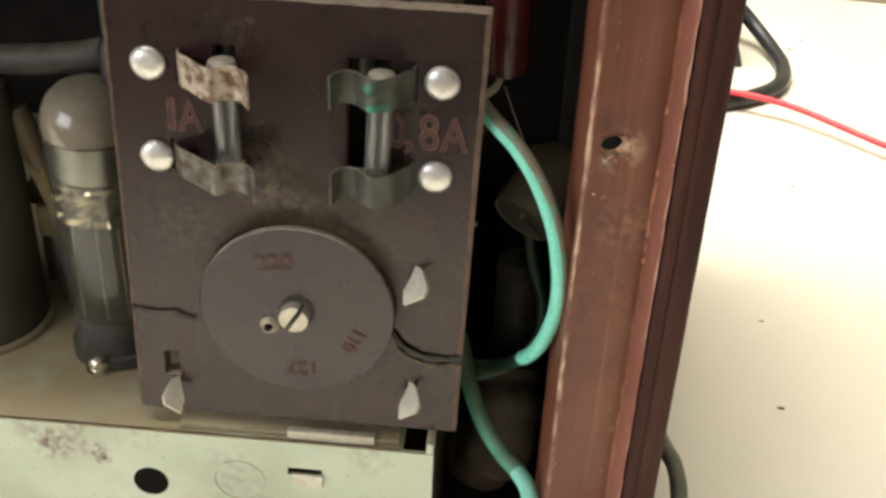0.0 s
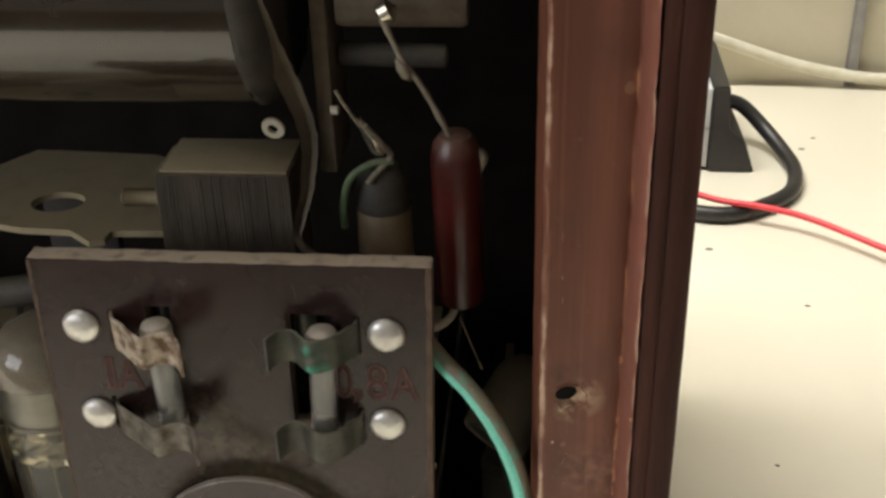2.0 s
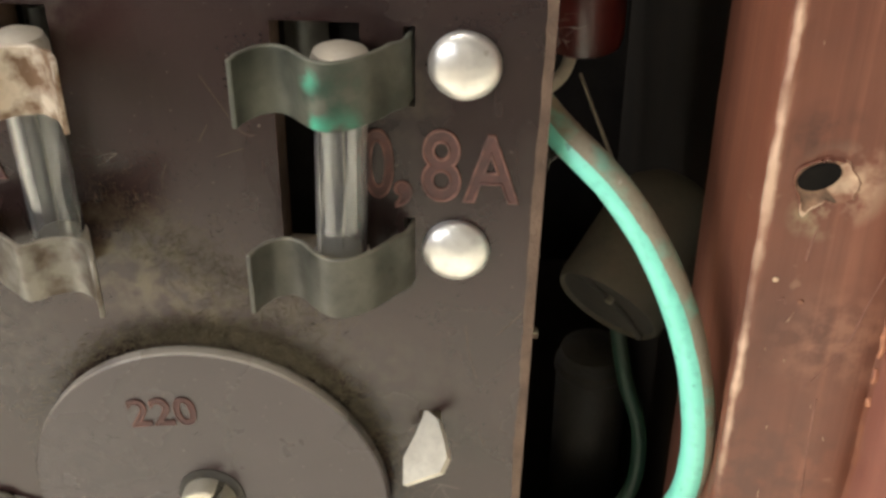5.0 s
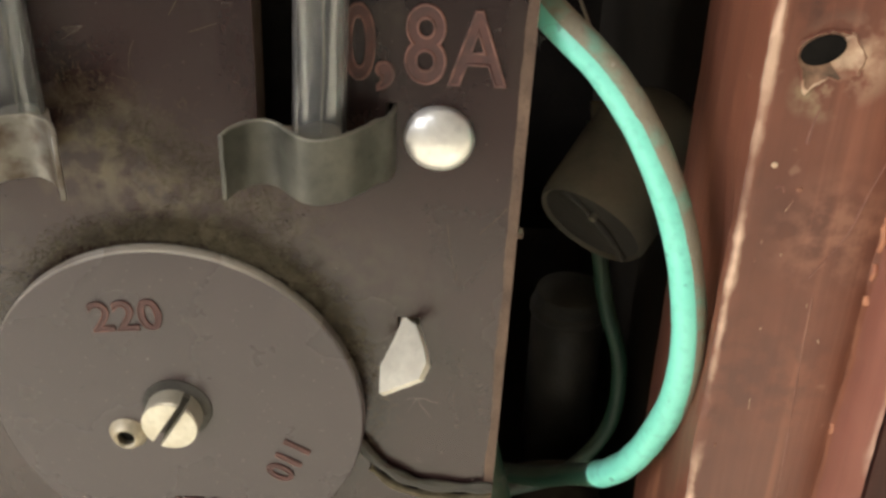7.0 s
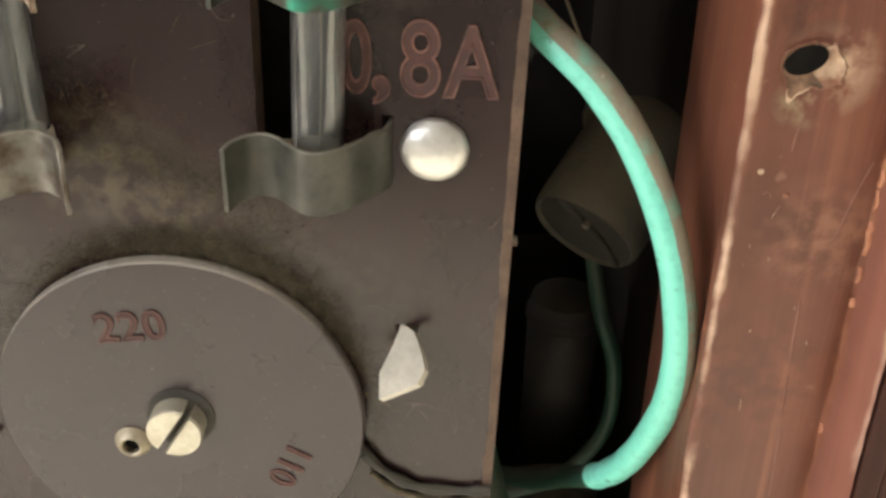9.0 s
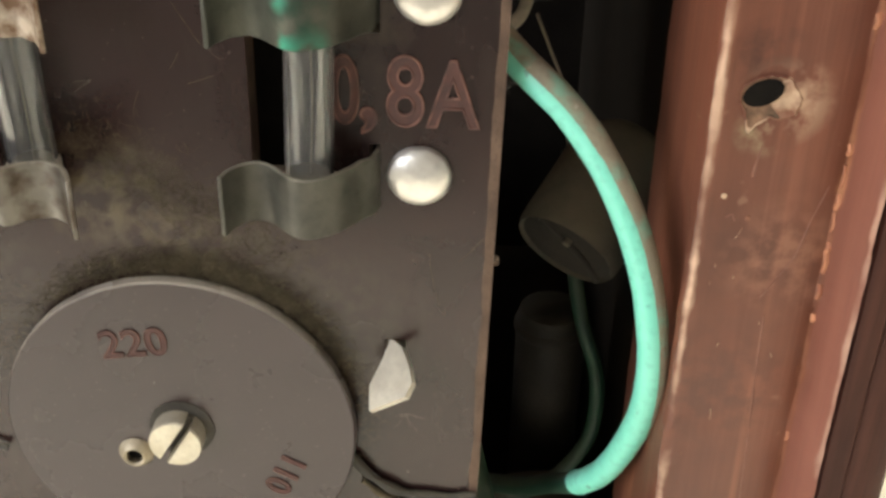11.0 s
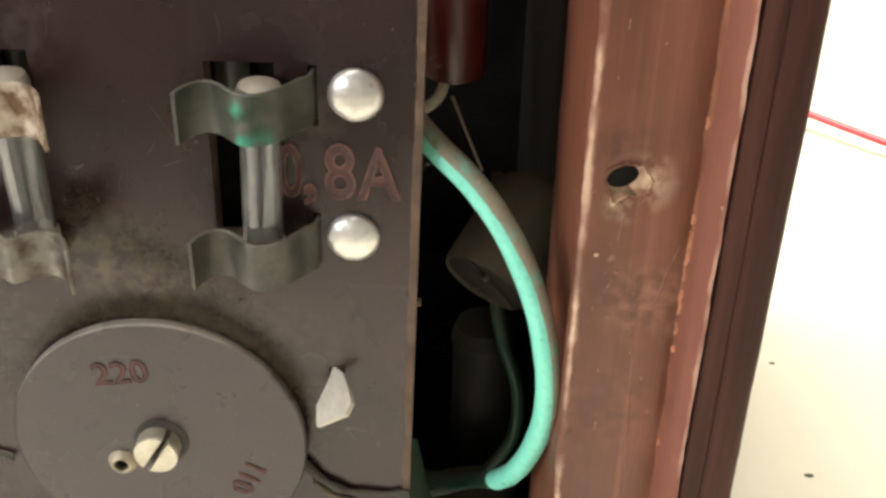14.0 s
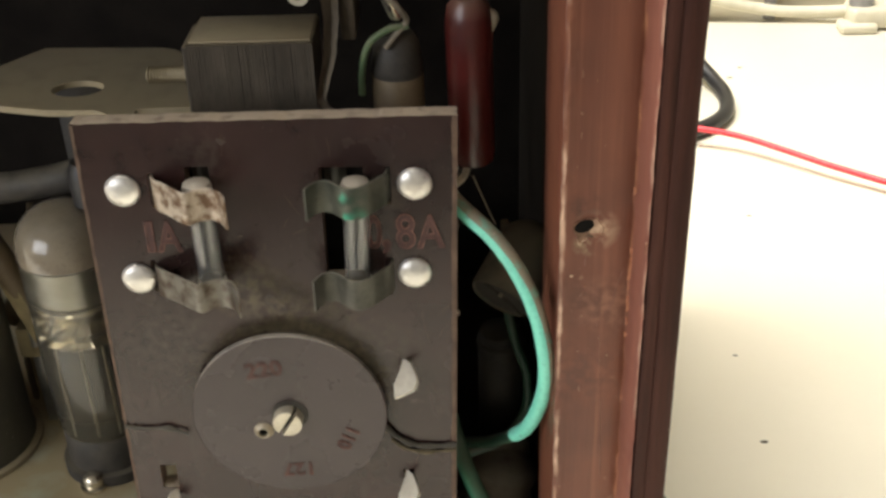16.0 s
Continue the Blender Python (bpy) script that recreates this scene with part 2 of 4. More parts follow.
CHASSIS = surface("pale_green_chassis_paint", (0.53, 0.60, 0.45), (0.63, 0.67, 0.53), 45, rough=(0.35, 0.55), bump=0.08, fine=900, dust=1.0, dust_colour=(0.43, 0.355, 0.215), speck=0.2, speck_colour=(0.2, 0.12, 0.10), grit=0.15, blotch=((0.40, 0.41, 0.29), 0.7, 0.6),
                  spot=[((0.131, -0.0636, 0.050), 0.0065, (0.20, 0.11, 0.105), 0.95), ((0.126, -0.0636, 0.0550), 0.006, (0.30, 0.22, 0.18), 0.5), ((0.137, -0.0636, 0.0555), 0.006, (0.28, 0.19, 0.16), 0.6), ((0.1405, -0.0636, 0.049), 0.004, (0.22, 0.13, 0.12), 0.9), ((0.1425, -0.0636, 0.046), 0.0025, (0.14, 0.08, 0.08), 1.0), ((0.173, -0.0636, 0.044), 0.011, (0.36, 0.40, 0.32), 0.7), ((0.205, -0.0636, 0.0540), 0.007, (0.40, 0.38, 0.28), 0.6), ((0.152, -0.0636, 0.0558), 0.008, (0.42, 0.38, 0.28), 0.6)])
PLATE = surface("dusty_beige_plate", (0.26, 0.215, 0.135), (0.32, 0.265, 0.17), 90, rough=(0.6, 0.8), bump=0.1, dust=0.6, dust_colour=(0.43, 0.355, 0.225))
LAMINATION = surface("iron_lamination", (0.060, 0.049, 0.036), (0.102, 0.084, 0.062), 260, stretch=(1, 0.3, 0.3), rough=(0.55, 0.8), metal=0.08, spec=0.3, dust=0.9, dust_colour=(0.31, 0.255, 0.17), bump=0.1)
DRUM = surface("dusty_varnished_drum", (0.024, 0.017, 0.011), (0.038, 0.028, 0.019), 45, rough=(0.10, 0.24), bump=0.05, fine=700, dust=0.3, dust_colour=(0.05, 0.038, 0.027), coat=0.8)
PAPER = surface("brown_waxed_paper", (0.07, 0.052, 0.034), (0.12, 0.094, 0.062), 130, rough=(0.6, 0.85), bump=0.4, fine=500, dust=0.4)
RED_BODY = surface("dark_red_enamel", (0.085, 0.011, 0.009), (0.060, 0.009, 0.007), 120, rough=(0.26, 0.38), bump=0.05, dust=0.85, dust_colour=(0.24, 0.15, 0.11), coat=0.05, blotch=((0.035, 0.010, 0.008), 0.6, 0.5))
WAX = surface("waxed_paper_tube", (0.14, 0.10, 0.056), (0.19, 0.14, 0.08), 110, rough=(0.45, 0.65), bump=0.1, dust=0.4)
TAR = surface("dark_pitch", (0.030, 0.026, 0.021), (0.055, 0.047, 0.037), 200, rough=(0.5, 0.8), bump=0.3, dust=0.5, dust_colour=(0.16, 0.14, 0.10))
GREY_CAN = surface("grey_green_can", (0.060, 0.055, 0.041), (0.085, 0.078, 0.058), 80, rough=(0.5, 0.7), bump=0.15, dust=0.9, dust_colour=(0.145, 0.127, 0.088), speck=0.15)
LEAD = surface("dusty_wire", (0.22, 0.19, 0.14), (0.32, 0.28, 0.21), 600, rough=(0.5, 0.7), bump=0.3, metal=0.3)
BRIGHT = surface("bright_solder", (0.75, 0.70, 0.58), (0.6, 0.54, 0.42), 500, rough=(0.18, 0.3), metal=0.9)
SLEEVE = surface("faded_green_sleeve", (0.10, 0.16, 0.075), (0.15, 0.20, 0.10), 300, rough=(0.5, 0.7), bump=0.2, dust=0.4)
MICA = surface("brown_mica", (0.16, 0.14, 0.10), (0.22, 0.19, 0.14), 300, rough=(0.3, 0.5))
PALE = surface("pale_ceramic", (0.62, 0.57, 0.45), (0.5, 0.45, 0.34), 400, rough=(0.4, 0.6))
BLACK = surface("black_rubber", (0.018, 0.017, 0.017), (0.03, 0.028, 0.027), 120, rough=(0.35, 0.5), bump=0.05)
WHITE_PLASTIC = surface("white_plastic", (0.62, 0.64, 0.66), (0.70, 0.71, 0.72), 60, rough=(0.3, 0.42), bump=0.02)
TABLE = surface("white_table_laminate", (0.76, 0.715, 0.585), (0.81, 0.765, 0.645), 9, rough=(0.30, 0.45), fine=300, contrast=(0.3, 0.7), grit=0.03)
WALLPAINT = surface("cream_wall_paint", (0.62, 0.57, 0.43), (0.68, 0.63, 0.49), 12, rough=(0.6, 0.8), bump=0.03, fine=300, grit=0.1)
ROOMPAINT = surface("room_wall_paint", (0.46, 0.45, 0.43), (0.52, 0.51, 0.49), 3, rough=(0.7, 0.9), bump=0.05, fine=120)
FLOORING = surface("floor_covering", (0.055, 0.045, 0.036), (0.085, 0.070, 0.055), 5, rough=(0.5, 0.7), bump=0.05, fine=150)
RED_WIRE = surface("red_wire_sheath", (0.72, 0.045, 0.06), (0.80, 0.06, 0.075), 200, rough=(0.3, 0.45))
BEIGE_WIRE = surface("cream_cable_sheath", (0.62, 0.58, 0.45), (0.70, 0.66, 0.53), 100, rough=(0.4, 0.55))
METAL_GREY = surface("grey_metal_trim", (0.25, 0.25, 0.26), (0.33, 0.33, 0.34), 90, rough=(0.35, 0.5), metal=0.5)
GETTER = surface("dusty_getter_dome", (0.18, 0.148, 0.108), (0.235, 0.195, 0.142), 120, rough=(0.10, 0.26), bump=0.04, dust=0.5, dust_colour=(0.30, 0.26, 0.19), coat=0.5)
DARK_GLASS = glass("dusty_tube_glass", (0.70, 0.66, 0.54), 0.07, 0.95)
ANODE = surface("grey_anode_sheet", (0.26, 0.26, 0.25), (0.40, 0.40, 0.38), 150, rough=(0.22, 0.45), metal=0.8, bump=0.1)

# ---- mesh helpers, in millimetres ----
MM = 0.001
ORIGIN = {}


def thing(name, at, label, category, group="", kind=""):
    ob = new(name)
    ob.empty_display_size = 0.005
    ob.location = [v * MM for v in at]
    ORIGIN[ob.name] = Vector(at)
    return tagged(ob, label, category, group, kind)


def finish(name, bm, material, at, smooth):
    mesh = bpy.data.meshes.new(name)
    bmesh.ops.recalc_face_normals(bm, faces=bm.faces)
    for v in bm.verts:
        v.co = (v.co - at) * MM
    for f in bm.faces:
        f.smooth = smooth
    bm.to_mesh(mesh)
    bm.free()
    for m in material if isinstance(material, (list, tuple)) else [material]:
        mesh.materials.append(m)
    if smooth:
        mesh.set_sharp_from_angle(angle=radians(38))
    return mesh


def part(name, bm, material, parent, label="", smooth=True):
    at = ORIGIN[parent.name]
    ob = new(name, finish(name, bm, material, at, smooth))
    ob.parent = parent
    ORIGIN[ob.name] = at
    return tagged(ob, label)


def single(name, bm, material, at, label, category, group="", kind="", smooth=True):
    ob = new(name, finish(name, bm, material, Vector(at), smooth))
    ob.location = [v * MM for v in at]
    ORIGIN[ob.name] = Vector(at)
    return tagged(ob, label, category, group, kind)


def box(x0, x1, y0, y1, z0, z1, bevel=0.0, bm=None, seg=2):
    own = bmesh.new()
    bmesh.ops.create_cube(own, size=1)
    for v in own.verts:
        v.co = ((x0 + x1) / 2 + v.co.x * (x1 - x0), (y0 + y1) / 2 + v.co.y * (y1 - y0), (z0 + z1) / 2 + v.co.z * (z1 - z0))
    if bevel:
        bmesh.ops.bevel(own, geom=own.edges[:], offset=bevel, segments=seg, profile=0.5, affect="EDGES")
    return join(bm, own)


def join(bm, own):
    if bm is None:
        return own
    tmp = bpy.data.meshes.new("tmp")
    own.to_mesh(tmp)
    own.free()
    bm.from_mesh(tmp)
    bpy.data.meshes.remove(tmp)
    return bm


def lathe(profile, base, axis=(0, 0, 1), n=32, bm=None, caps=True):
    """profile: (radius, height) pairs along the axis from base."""
    own = bmesh.new()
    q = Vector((0, 0, 1)).rotation_difference(Vector(axis).normalized())
    rings = []
    for r, h in profile:
        if r < 1e-4:
            rings.append([own.verts.new(Vector(base) + q @ Vector((0, 0, h)))])
        else:
            rings.append([own.verts.new(Vector(base) + q @ Vector((r * math.cos(a), r * math.sin(a), h))) for a in [2 * math.pi * i / n for i in range(n)]])
    for a, b in zip(rings, rings[1:]):
        for i in range(n):
            j = (i + 1) % n
            if len(a) == 1 and len(b) == 1:
                continue
            if len(a) == 1:
                own.faces.new((a[0], b[i], b[j]))
            elif len(b) == 1:
                own.faces.new((a[i], a[j], b[0]))
            else:
                own.faces.new((a[i], a[j], b[j], b[i]))
    for r in (rings[0], rings[-1]):
        if caps and len(r) > 2:
            own.faces.new(r)
    return join(bm, own)


def glide(points, steps=8):
    """A smooth line through points (Catmull-Rom)."""
    p = [Vector(v) for v in points]
    p = [p[0] * 2 - p[1]] + p + [p[-1] * 2 - p[-2]]
    out = []
    for i in range(1, len(p) - 2):
        for k in range(steps):
            t = k / steps
            a, b, c, d = p[i - 1:i + 3]
            out.append(0.5 * (2 * b + (c - a) * t + (2 * a - 5 * b + 4 * c - d) * t * t + (3 * b - a - 3 * c + d) * t ** 3))
    out.append(p[-2])
    return out


def hose(points, radius, n=14, steps=8, bm=None, wobble=0.0, taper=None):
    line = glide(points, steps) if steps > 1 else [Vector(v) for v in points]
    own = bmesh.new()
    rings, side = [], None
    for i, c in enumerate(line):
        d = (line[min(i + 1, len(line) - 1)] - line[max(i - 1, 0)]).normalized()
        if side is None:
            side = d.orthogonal().normalized()
        side = (side - d * side.dot(d)).normalized()
        up = d.cross(side)
        r = radius * (1 + wobble * noise.noise(c * 0.35)) * (taper(i / (len(line) - 1)) if taper else 1)
        rings.append([own.verts.new(c + r * (math.cos(2 * math.pi * k / n) * side + math.sin(2 * math.pi * k / n) * up)) for k in range(n)])
    for a, b in zip(rings, rings[1:]):
        for k in range(n):
            own.faces.new((a[k], a[(k + 1) % n], b[(k + 1) % n], b[k]))
    own.faces.new(rings[0])
    own.faces.new(rings[-1])
    return join(bm, own)


def band(path, z0, z1, thick, steps=6, wave=0.0, slant=0.0):
    """An upright strip of sheet bent along a line in plan; the path runs in x and y."""
    line = glide([(x, y, 0) for x, y in path], steps)
    bm = bmesh.new()
    rows, run = [], 0.0
    for i, c in enumerate(line):
        d = (line[min(i + 1, len(line) - 1)] - line[max(i - 1, 0)]).normalized()
        nrm = Vector((-d.y, d.x, 0)) * thick / 2
        dz = wave * noise.noise(c * 0.5) + slant * (c.x - line[0].x)
        rows.append([bm.verts.new((c.x + s * nrm.x, c.y + s * nrm.y, z + dz)) for s, z in ((-1, z0), (1, z0), (1, z1), (-1, z1))])
    for a, b in zip(rows, rows[1:]):
        for k in range(4):
            bm.faces.new((a[k], a[(k + 1) % 4], b[(k + 1) % 4], b[k]))
    bm.faces.new(rows[0])
    bm.faces.new(rows[-1])
    bmesh.ops.recalc_face_normals(bm, faces=bm.faces)
    long_edges = [e for e in bm.edges if e.calc_face_angle(0) > 1.2]
    bmesh.ops.bevel(bm, geom=long_edges, offset=thick * 0.22, segments=1, affect="EDGES")
    return bm


def outline_slab(points, y0, y1, bevel=0.0):
    """A flat plate from an outline in x and z, from y0 (facing the viewer) to y1."""
    bm = bmesh.new()
    f = bm.faces.new([bm.verts.new((x, y0, z)) for x, z in points])
    r = bmesh.ops.extrude_face_region(bm, geom=[f])
    for v in r["geom"]:
        if isinstance(v, bmesh.types.BMVert):
            v.co.y = y1
    bmesh.ops.recalc_face_normals(bm, faces=bm.faces)
    if bevel:
        bmesh.ops.bevel(bm, geom=bm.edges[:], offset=bevel, segments=1, affect="EDGES")
    return bm


def pierced_plate(xs, zs, holes, y0, y1, place):
    """A plate of cells with through holes; place(x, z) gives the true x and z. Faces of the rim take material 1."""
    bm = bmesh.new()
    vert = {}

    def v(i, k, y):
        key = (i, k, y)
        if key not in vert:
            x, z = place(xs[i], zs[k])
            vert[key] = bm.verts.new((x, y, z))
        return vert[key]

    def solid(i, k):
        if not (0 <= i < len(xs) - 1 and 0 <= k < len(zs) - 1):
            return False
        cx, cz = (xs[i] + xs[i + 1]) / 2, (zs[k] + zs[k + 1]) / 2
        return not any(a < cx < b and c < cz < d for a, b, c, d in holes)

    for i in range(len(xs) - 1):
        for k in range(len(zs) - 1):
            if not solid(i, k):
                continue
            bm.faces.new((v(i, k, y0), v(i + 1, k, y0), v(i + 1, k + 1, y0), v(i, k + 1, y0)))
            bm.faces.new((v(i, k, y1), v(i, k + 1, y1), v(i + 1, k + 1, y1), v(i + 1, k, y1)))
            for di, dk, a, b in ((-1, 0, (i, k), (i, k + 1)), (1, 0, (i + 1, k), (i + 1, k + 1)), (0, -1, (i, k), (i + 1, k)), (0, 1, (i, k + 1), (i + 1, k + 1))):
                if not solid(i + di, k + dk):
                    f = bm.faces.new((v(*a, y0), v(*b, y0), v(*b, y1), v(*a, y1)))
                    f.material_index = 1
    return bm


def lettering(name, text, size, at, turn, material, outline, parent, y=-0.06, space=1.0, narrow=1.0):
    """Stamped figures that face the viewer: the filled body and a thin raised rim."""
    made = []
    for kind, mat_, off in (("body", material, 0.0), ("rim", outline, -0.03)):
        c = bpy.data.curves.new(name, "FONT")
        c.body, c.size, c.align_x, c.align_y, c.space_character = text, size * MM, "CENTER", "CENTER", space
        c.offset = 0.012 * size * MM
        if kind == "body":
            c.extrude = 0.03 * MM
        else:
            c.fill_mode, c.bevel_depth, c.bevel_resolution = "NONE", 0.016 * size * MM, 1
        c.materials.append(mat_)
        tmp = new("tmp_text", c)
        mesh = bpy.data.meshes.new_from_object(tmp.evaluated_get(bpy.context.evaluated_depsgraph_get()))
        bpy.data.objects.remove(tmp)
        o = ORIGIN[parent.name]
        m = Matrix.Translation(((at[0] - o.x) * MM, (y + off - o.y) * MM, (at[1] - o.z) * MM)) @ Matrix.Rotation(radians(-turn), 4, "Y") @ Matrix.Rotation(radians(90), 4, "X") @ Matrix.Diagonal((narrow, 1, 1, 1))
        mesh.transform(m)
        if not mesh.materials:
            mesh.materials.append(mat_)
        mesh.name = name
        made.append(mesh)
    bm = bmesh.new()
    bm.from_mesh(made[0])
    count = len(bm.faces)
    bm.from_mesh(made[1])
    bm.faces.ensure_lookup_table()
    for i, f in enumerate(bm.faces):
        f.material_index = 0 if i < count else 1
    mesh = bpy.data.meshes.new(name)
    bm.to_mesh(mesh)
    bm.free()
    mesh.materials.append(material)
    mesh.materials.append(outline)
    ob = new(name, mesh)
    ob.parent = parent
    ORIGIN[ob.name] = ORIGIN[parent.name]
    return ob


def fibres(count, spread, length, radius, seed):
    """Loose dust: many short curled fibres; spread(rnd) gives a root and a way."""
    rnd = random.Random(seed)
    bm = bmesh.new()
    for _ in range(count):
        p, w = spread(rnd)
        p, w = Vector(p), Vector(w).normalized()
        line, l = [p], length * rnd.uniform(0.4, 1.3)
        for k in range(4):
            w = (w + Vector((rnd.uniform(-1, 1), rnd.uniform(-1, 1), rnd.uniform(-1, 1))) * 0.55).normalized()
            line.append(line[-1] + w * l / 4)
        prev = None
        for i, c in enumerate(line):
            r = radius * (1 - 0.15 * i)
            ring = [bm.verts.new(c + Vector((r * math.cos(a), r * math.sin(a) * 0.7, r * math.sin(a)))) for a in (0.3, 2.4, 4.5)]
            if prev:
                for k in range(3):
                    bm.faces.new((prev[k], prev[(k + 1) % 3], ring[(k + 1) % 3], ring[k]))
            prev = ring
    return bm


# ---- setting: room, table ----
single("floor", box(-2000, 2000, -2300, 650, -770, -750), FLOORING, (0, 0, -760), "brown floor covering under the table", "floor", kind="structure")
single("ceiling", box(-2000, 2000, -2300, 650, 1700, 1720), ROOMPAINT, (0, 0, 1710), "plain off-white ceiling", "ceiling", kind="structure")
single("wall_north", box(-2000, 2000, 530, 650, -750, 1700), WALLPAINT, (0, 530, 0), "cream painted wall behind the table", "wall", kind="structure")
single("wall_south", box(-2000, 2000, -2300, -2200, -750, 1700), ROOMPAINT, (0, -2250, 0), "plain off-white wall", "wall", kind="structure")
single("wall_west", box(-2000, -1900, -2200, 530, -750, 1700), ROOMPAINT, (-1950, 0, 0), "plain off-white wall", "wall", kind="structure")
single("wall_east", box(1900, 2000, -2200, 530, -750, 1700), ROOMPAINT, (1950, 0, 0), "plain off-white wall", "wall", kind="structure")

table = thing("work_table", (0, 0, -750), "white laminate work table with small dark specks against the wall", "table")
part("tabletop", box(-900, 900, -240, 526, -28, 0, 2.0), TABLE, table)
for sx in (-840, 800):
    for sy in (-225, 470):
        part("leg", box(sx, sx + 40, sy, sy + 40, -750, -28, 2.0), METAL_GREY, table, "grey metal leg")
rnd = random.Random(4)
for x, y, r in ((139.3, 109.5, 0.85), (140.2, 159.5, 0.6), (133, 315, 1.2), (170, 267, 0.8), (196, 430, 1.1), (205, 445, 0.9)):
    bm = lathe([(0, 0.0), (r, 0.02), (r * 0.7, 0.15), (0, 0.2)], (x, y, 0.0), n=9)
    for v in bm.verts:
        v.co.x += (v.co.x - x) * 0.7
    part("speck", bm, TAR, table, "dark crumb on the tabletop")

# ---- radio cabinet ----
cabinet = thing("radio_cabinet", (-180, 100, 0), "red-brown stained wooden radio cabinet with an open back", "cabinet")
TOP, BACK = 330, 205


def post_mesh():
    """The batten that edges the open back: flat face, worn inner corner, beaded outer edge; the plan line is drawn upwards."""
    plan = [(54.3, 17, 0), (54.0, 6.6, 0), (54.3, 3.4, 0), (54.6, 0.4, 0), (54.8, -2.4, 0), (55.2, -5.0, 0), (55.5, -6.0, 1), (56.2, -6.35, 1), (57.5, -6.05, 0), (60, -6.0, 0), (62.5, -6.15, 0), (65, -6.2, 0), (67.6, -6.0, 0), (68.6, -5.8, 0), (69.0, -5.7, 1), (69.3, -6.5, 1), (70.2, -9.3, 0), (70.85, -11.8, 1), (71.2, -12.4, 1), (71.3, -11.6, 0), (71.1, 17, 0)]
    bm = bmesh.new()
    zs = [0.6 + i * (TOP - 0.6) / 260 for i in range(261)]
    rows = []
    for z in zs:
        row = []
        for x, y, worn in plan:
            j = 0.28 if worn else 0.10
            s = noise.noise(Vector((x * 0.3, y * 0.3, z * 0.22))) + 0.6 * noise.noise(Vector((x, y, z * 0.8)))
            # a shallow hollow in the inner face beside the cable
            hollow = 1.5 * max(0.0, 1 - ((z - 126) / 15) ** 2) if 54.25 < x < 54.9 and y < 2 else 0.0
            row.append(bm.verts.new((x + hollow + j * s * (0.8 if y > -4 else 1), y + j * s * (1 if y < -4 else 0), z)))
        rows.append(row)
    n = len(plan)
    for a, b in zip(rows, rows[1:]):
        for k in range(n):
            f = bm.faces.new((a[k], a[(k + 1) % n], b[(k + 1) % n], b[k]))
            f.material_index = 1 if 69.2 < plan[k][0] < 71.1 and plan[k][1] < 0 else 0
    bm.faces.new(rows[0])
    bm.faces.new(rows[-1])
    return bm


def hole_ring():
    """The torn screw hole: a splintered crater, wide towards the face, with a tail torn downwards."""
    reach = [(0, 3.5), (30, 3.0), (60, 2.2), (90, 1.75), (130, 1.7), (180, 2.1), (220, 2.2), (245, 2.9), (258, 4.4), (268, 3.2), (290, 2.6), (312, 3.4), (330, 4.0), (345, 3.9), (360, 3.5)]

    def edge(a):
        d = math.degrees(a) % 360
        for (a0, r0), (a1, r1) in zip(reach, reach[1:]):
            if a0 <= d <= a1:
                return r0 + (r1 - r0) * (d - a0) / (a1 - a0)

    bm = bmesh.new()
    rings = []
    n = 72
    for j, (k, y) in enumerate(((1.04, -6.05), (0.99, -6.30), (0.93, -6.38), (0.84, -6.30), (0.62, -6.24), (0.0, -6.26))):
        ring = []
        for i in range(n):
            a = 2 * math.pi * i / n
            d = Vector((math.cos(a), math.sin(a), 0))
            r = edge(a) * (1 + (0.10 * noise.noise(d * 6 + Vector((0, 0, 1.1))) + 0.06 * noise.noise(d * 15 + Vector((0, 0, j * 0.3))) if j < 4 else 0))
            r = 1.15 + (r - 1.15) * k
            ring.append(bm.verts.new((60.0 + r * d.x, y + (0.08 * noise.noise(d * 9 + Vector((0, 0, j))) if 0 < j < 5 else 0), 153.0 + r * d.y)))
        rings.append(ring)
    for j, (a, b) in enumerate(zip(rings, rings[1:])):
        for i in range(n):
            f = bm.faces.new((a[i], a[(i + 1) % n], b[(i + 1) % n], b[i]))
            right = -52 < (360 * i / n + 180) % 360 - 180 < 40
            f.material_index = 0 if right or (1 <= j <= 2 and 240 < 360 * i / n < 330) else 2 if j < 2 else 1
    return bm


def hole_core():
    bm = lathe([(1.95, 0), (1.95, 0.5), (0, 0.5)], (60.0, -6.46, 153.2), (0, 1, 0), 24)
    for v in bm.verts:
        u, w = v.co.x - 60.0, v.co.z - 153.2
        c, t = math.cos(0.45), math.sin(0.45)
        a, b = (u * c + w * t), (-u * t + w * c) * 0.64
        v.co.x, v.co.z = 60.0 + a * c - b * t, 153.2 + a * t + b * c
    return bm


post = part("back_post", post_mesh(), [WOOD, WOOD_BEAD], cabinet, "red-brown stained batten with worn pale edges")
part("screw_hole", hole_ring(), [WOOD_BARE, HOLE_DIRT, WOOD], post, "torn hole with pale splintered rim")
rnd = random.Random(33)
for k in range(30):
    x, z, ln = rnd.choice((rnd.uniform(56.6, 60), rnd.uniform(57, 67.5))), rnd.uniform(60, 200), rnd.choice((0.3, 0.4, 0.5, 0.6, 0.8, 1.4))
    a = radians(rnd.gauss(90, 12))
    c, t = math.cos(a) * ln / 2, math.sin(a) * ln / 2
    part("nick", hose([(x - c, -6.05, z - t), (x, -6.14, z), (x + c, -6.05, z + t)], rnd.uniform(0.04, 0.10) if ln < 1 else 0.04, 6, 3), WOOD_BARE, post, "small pale nick")
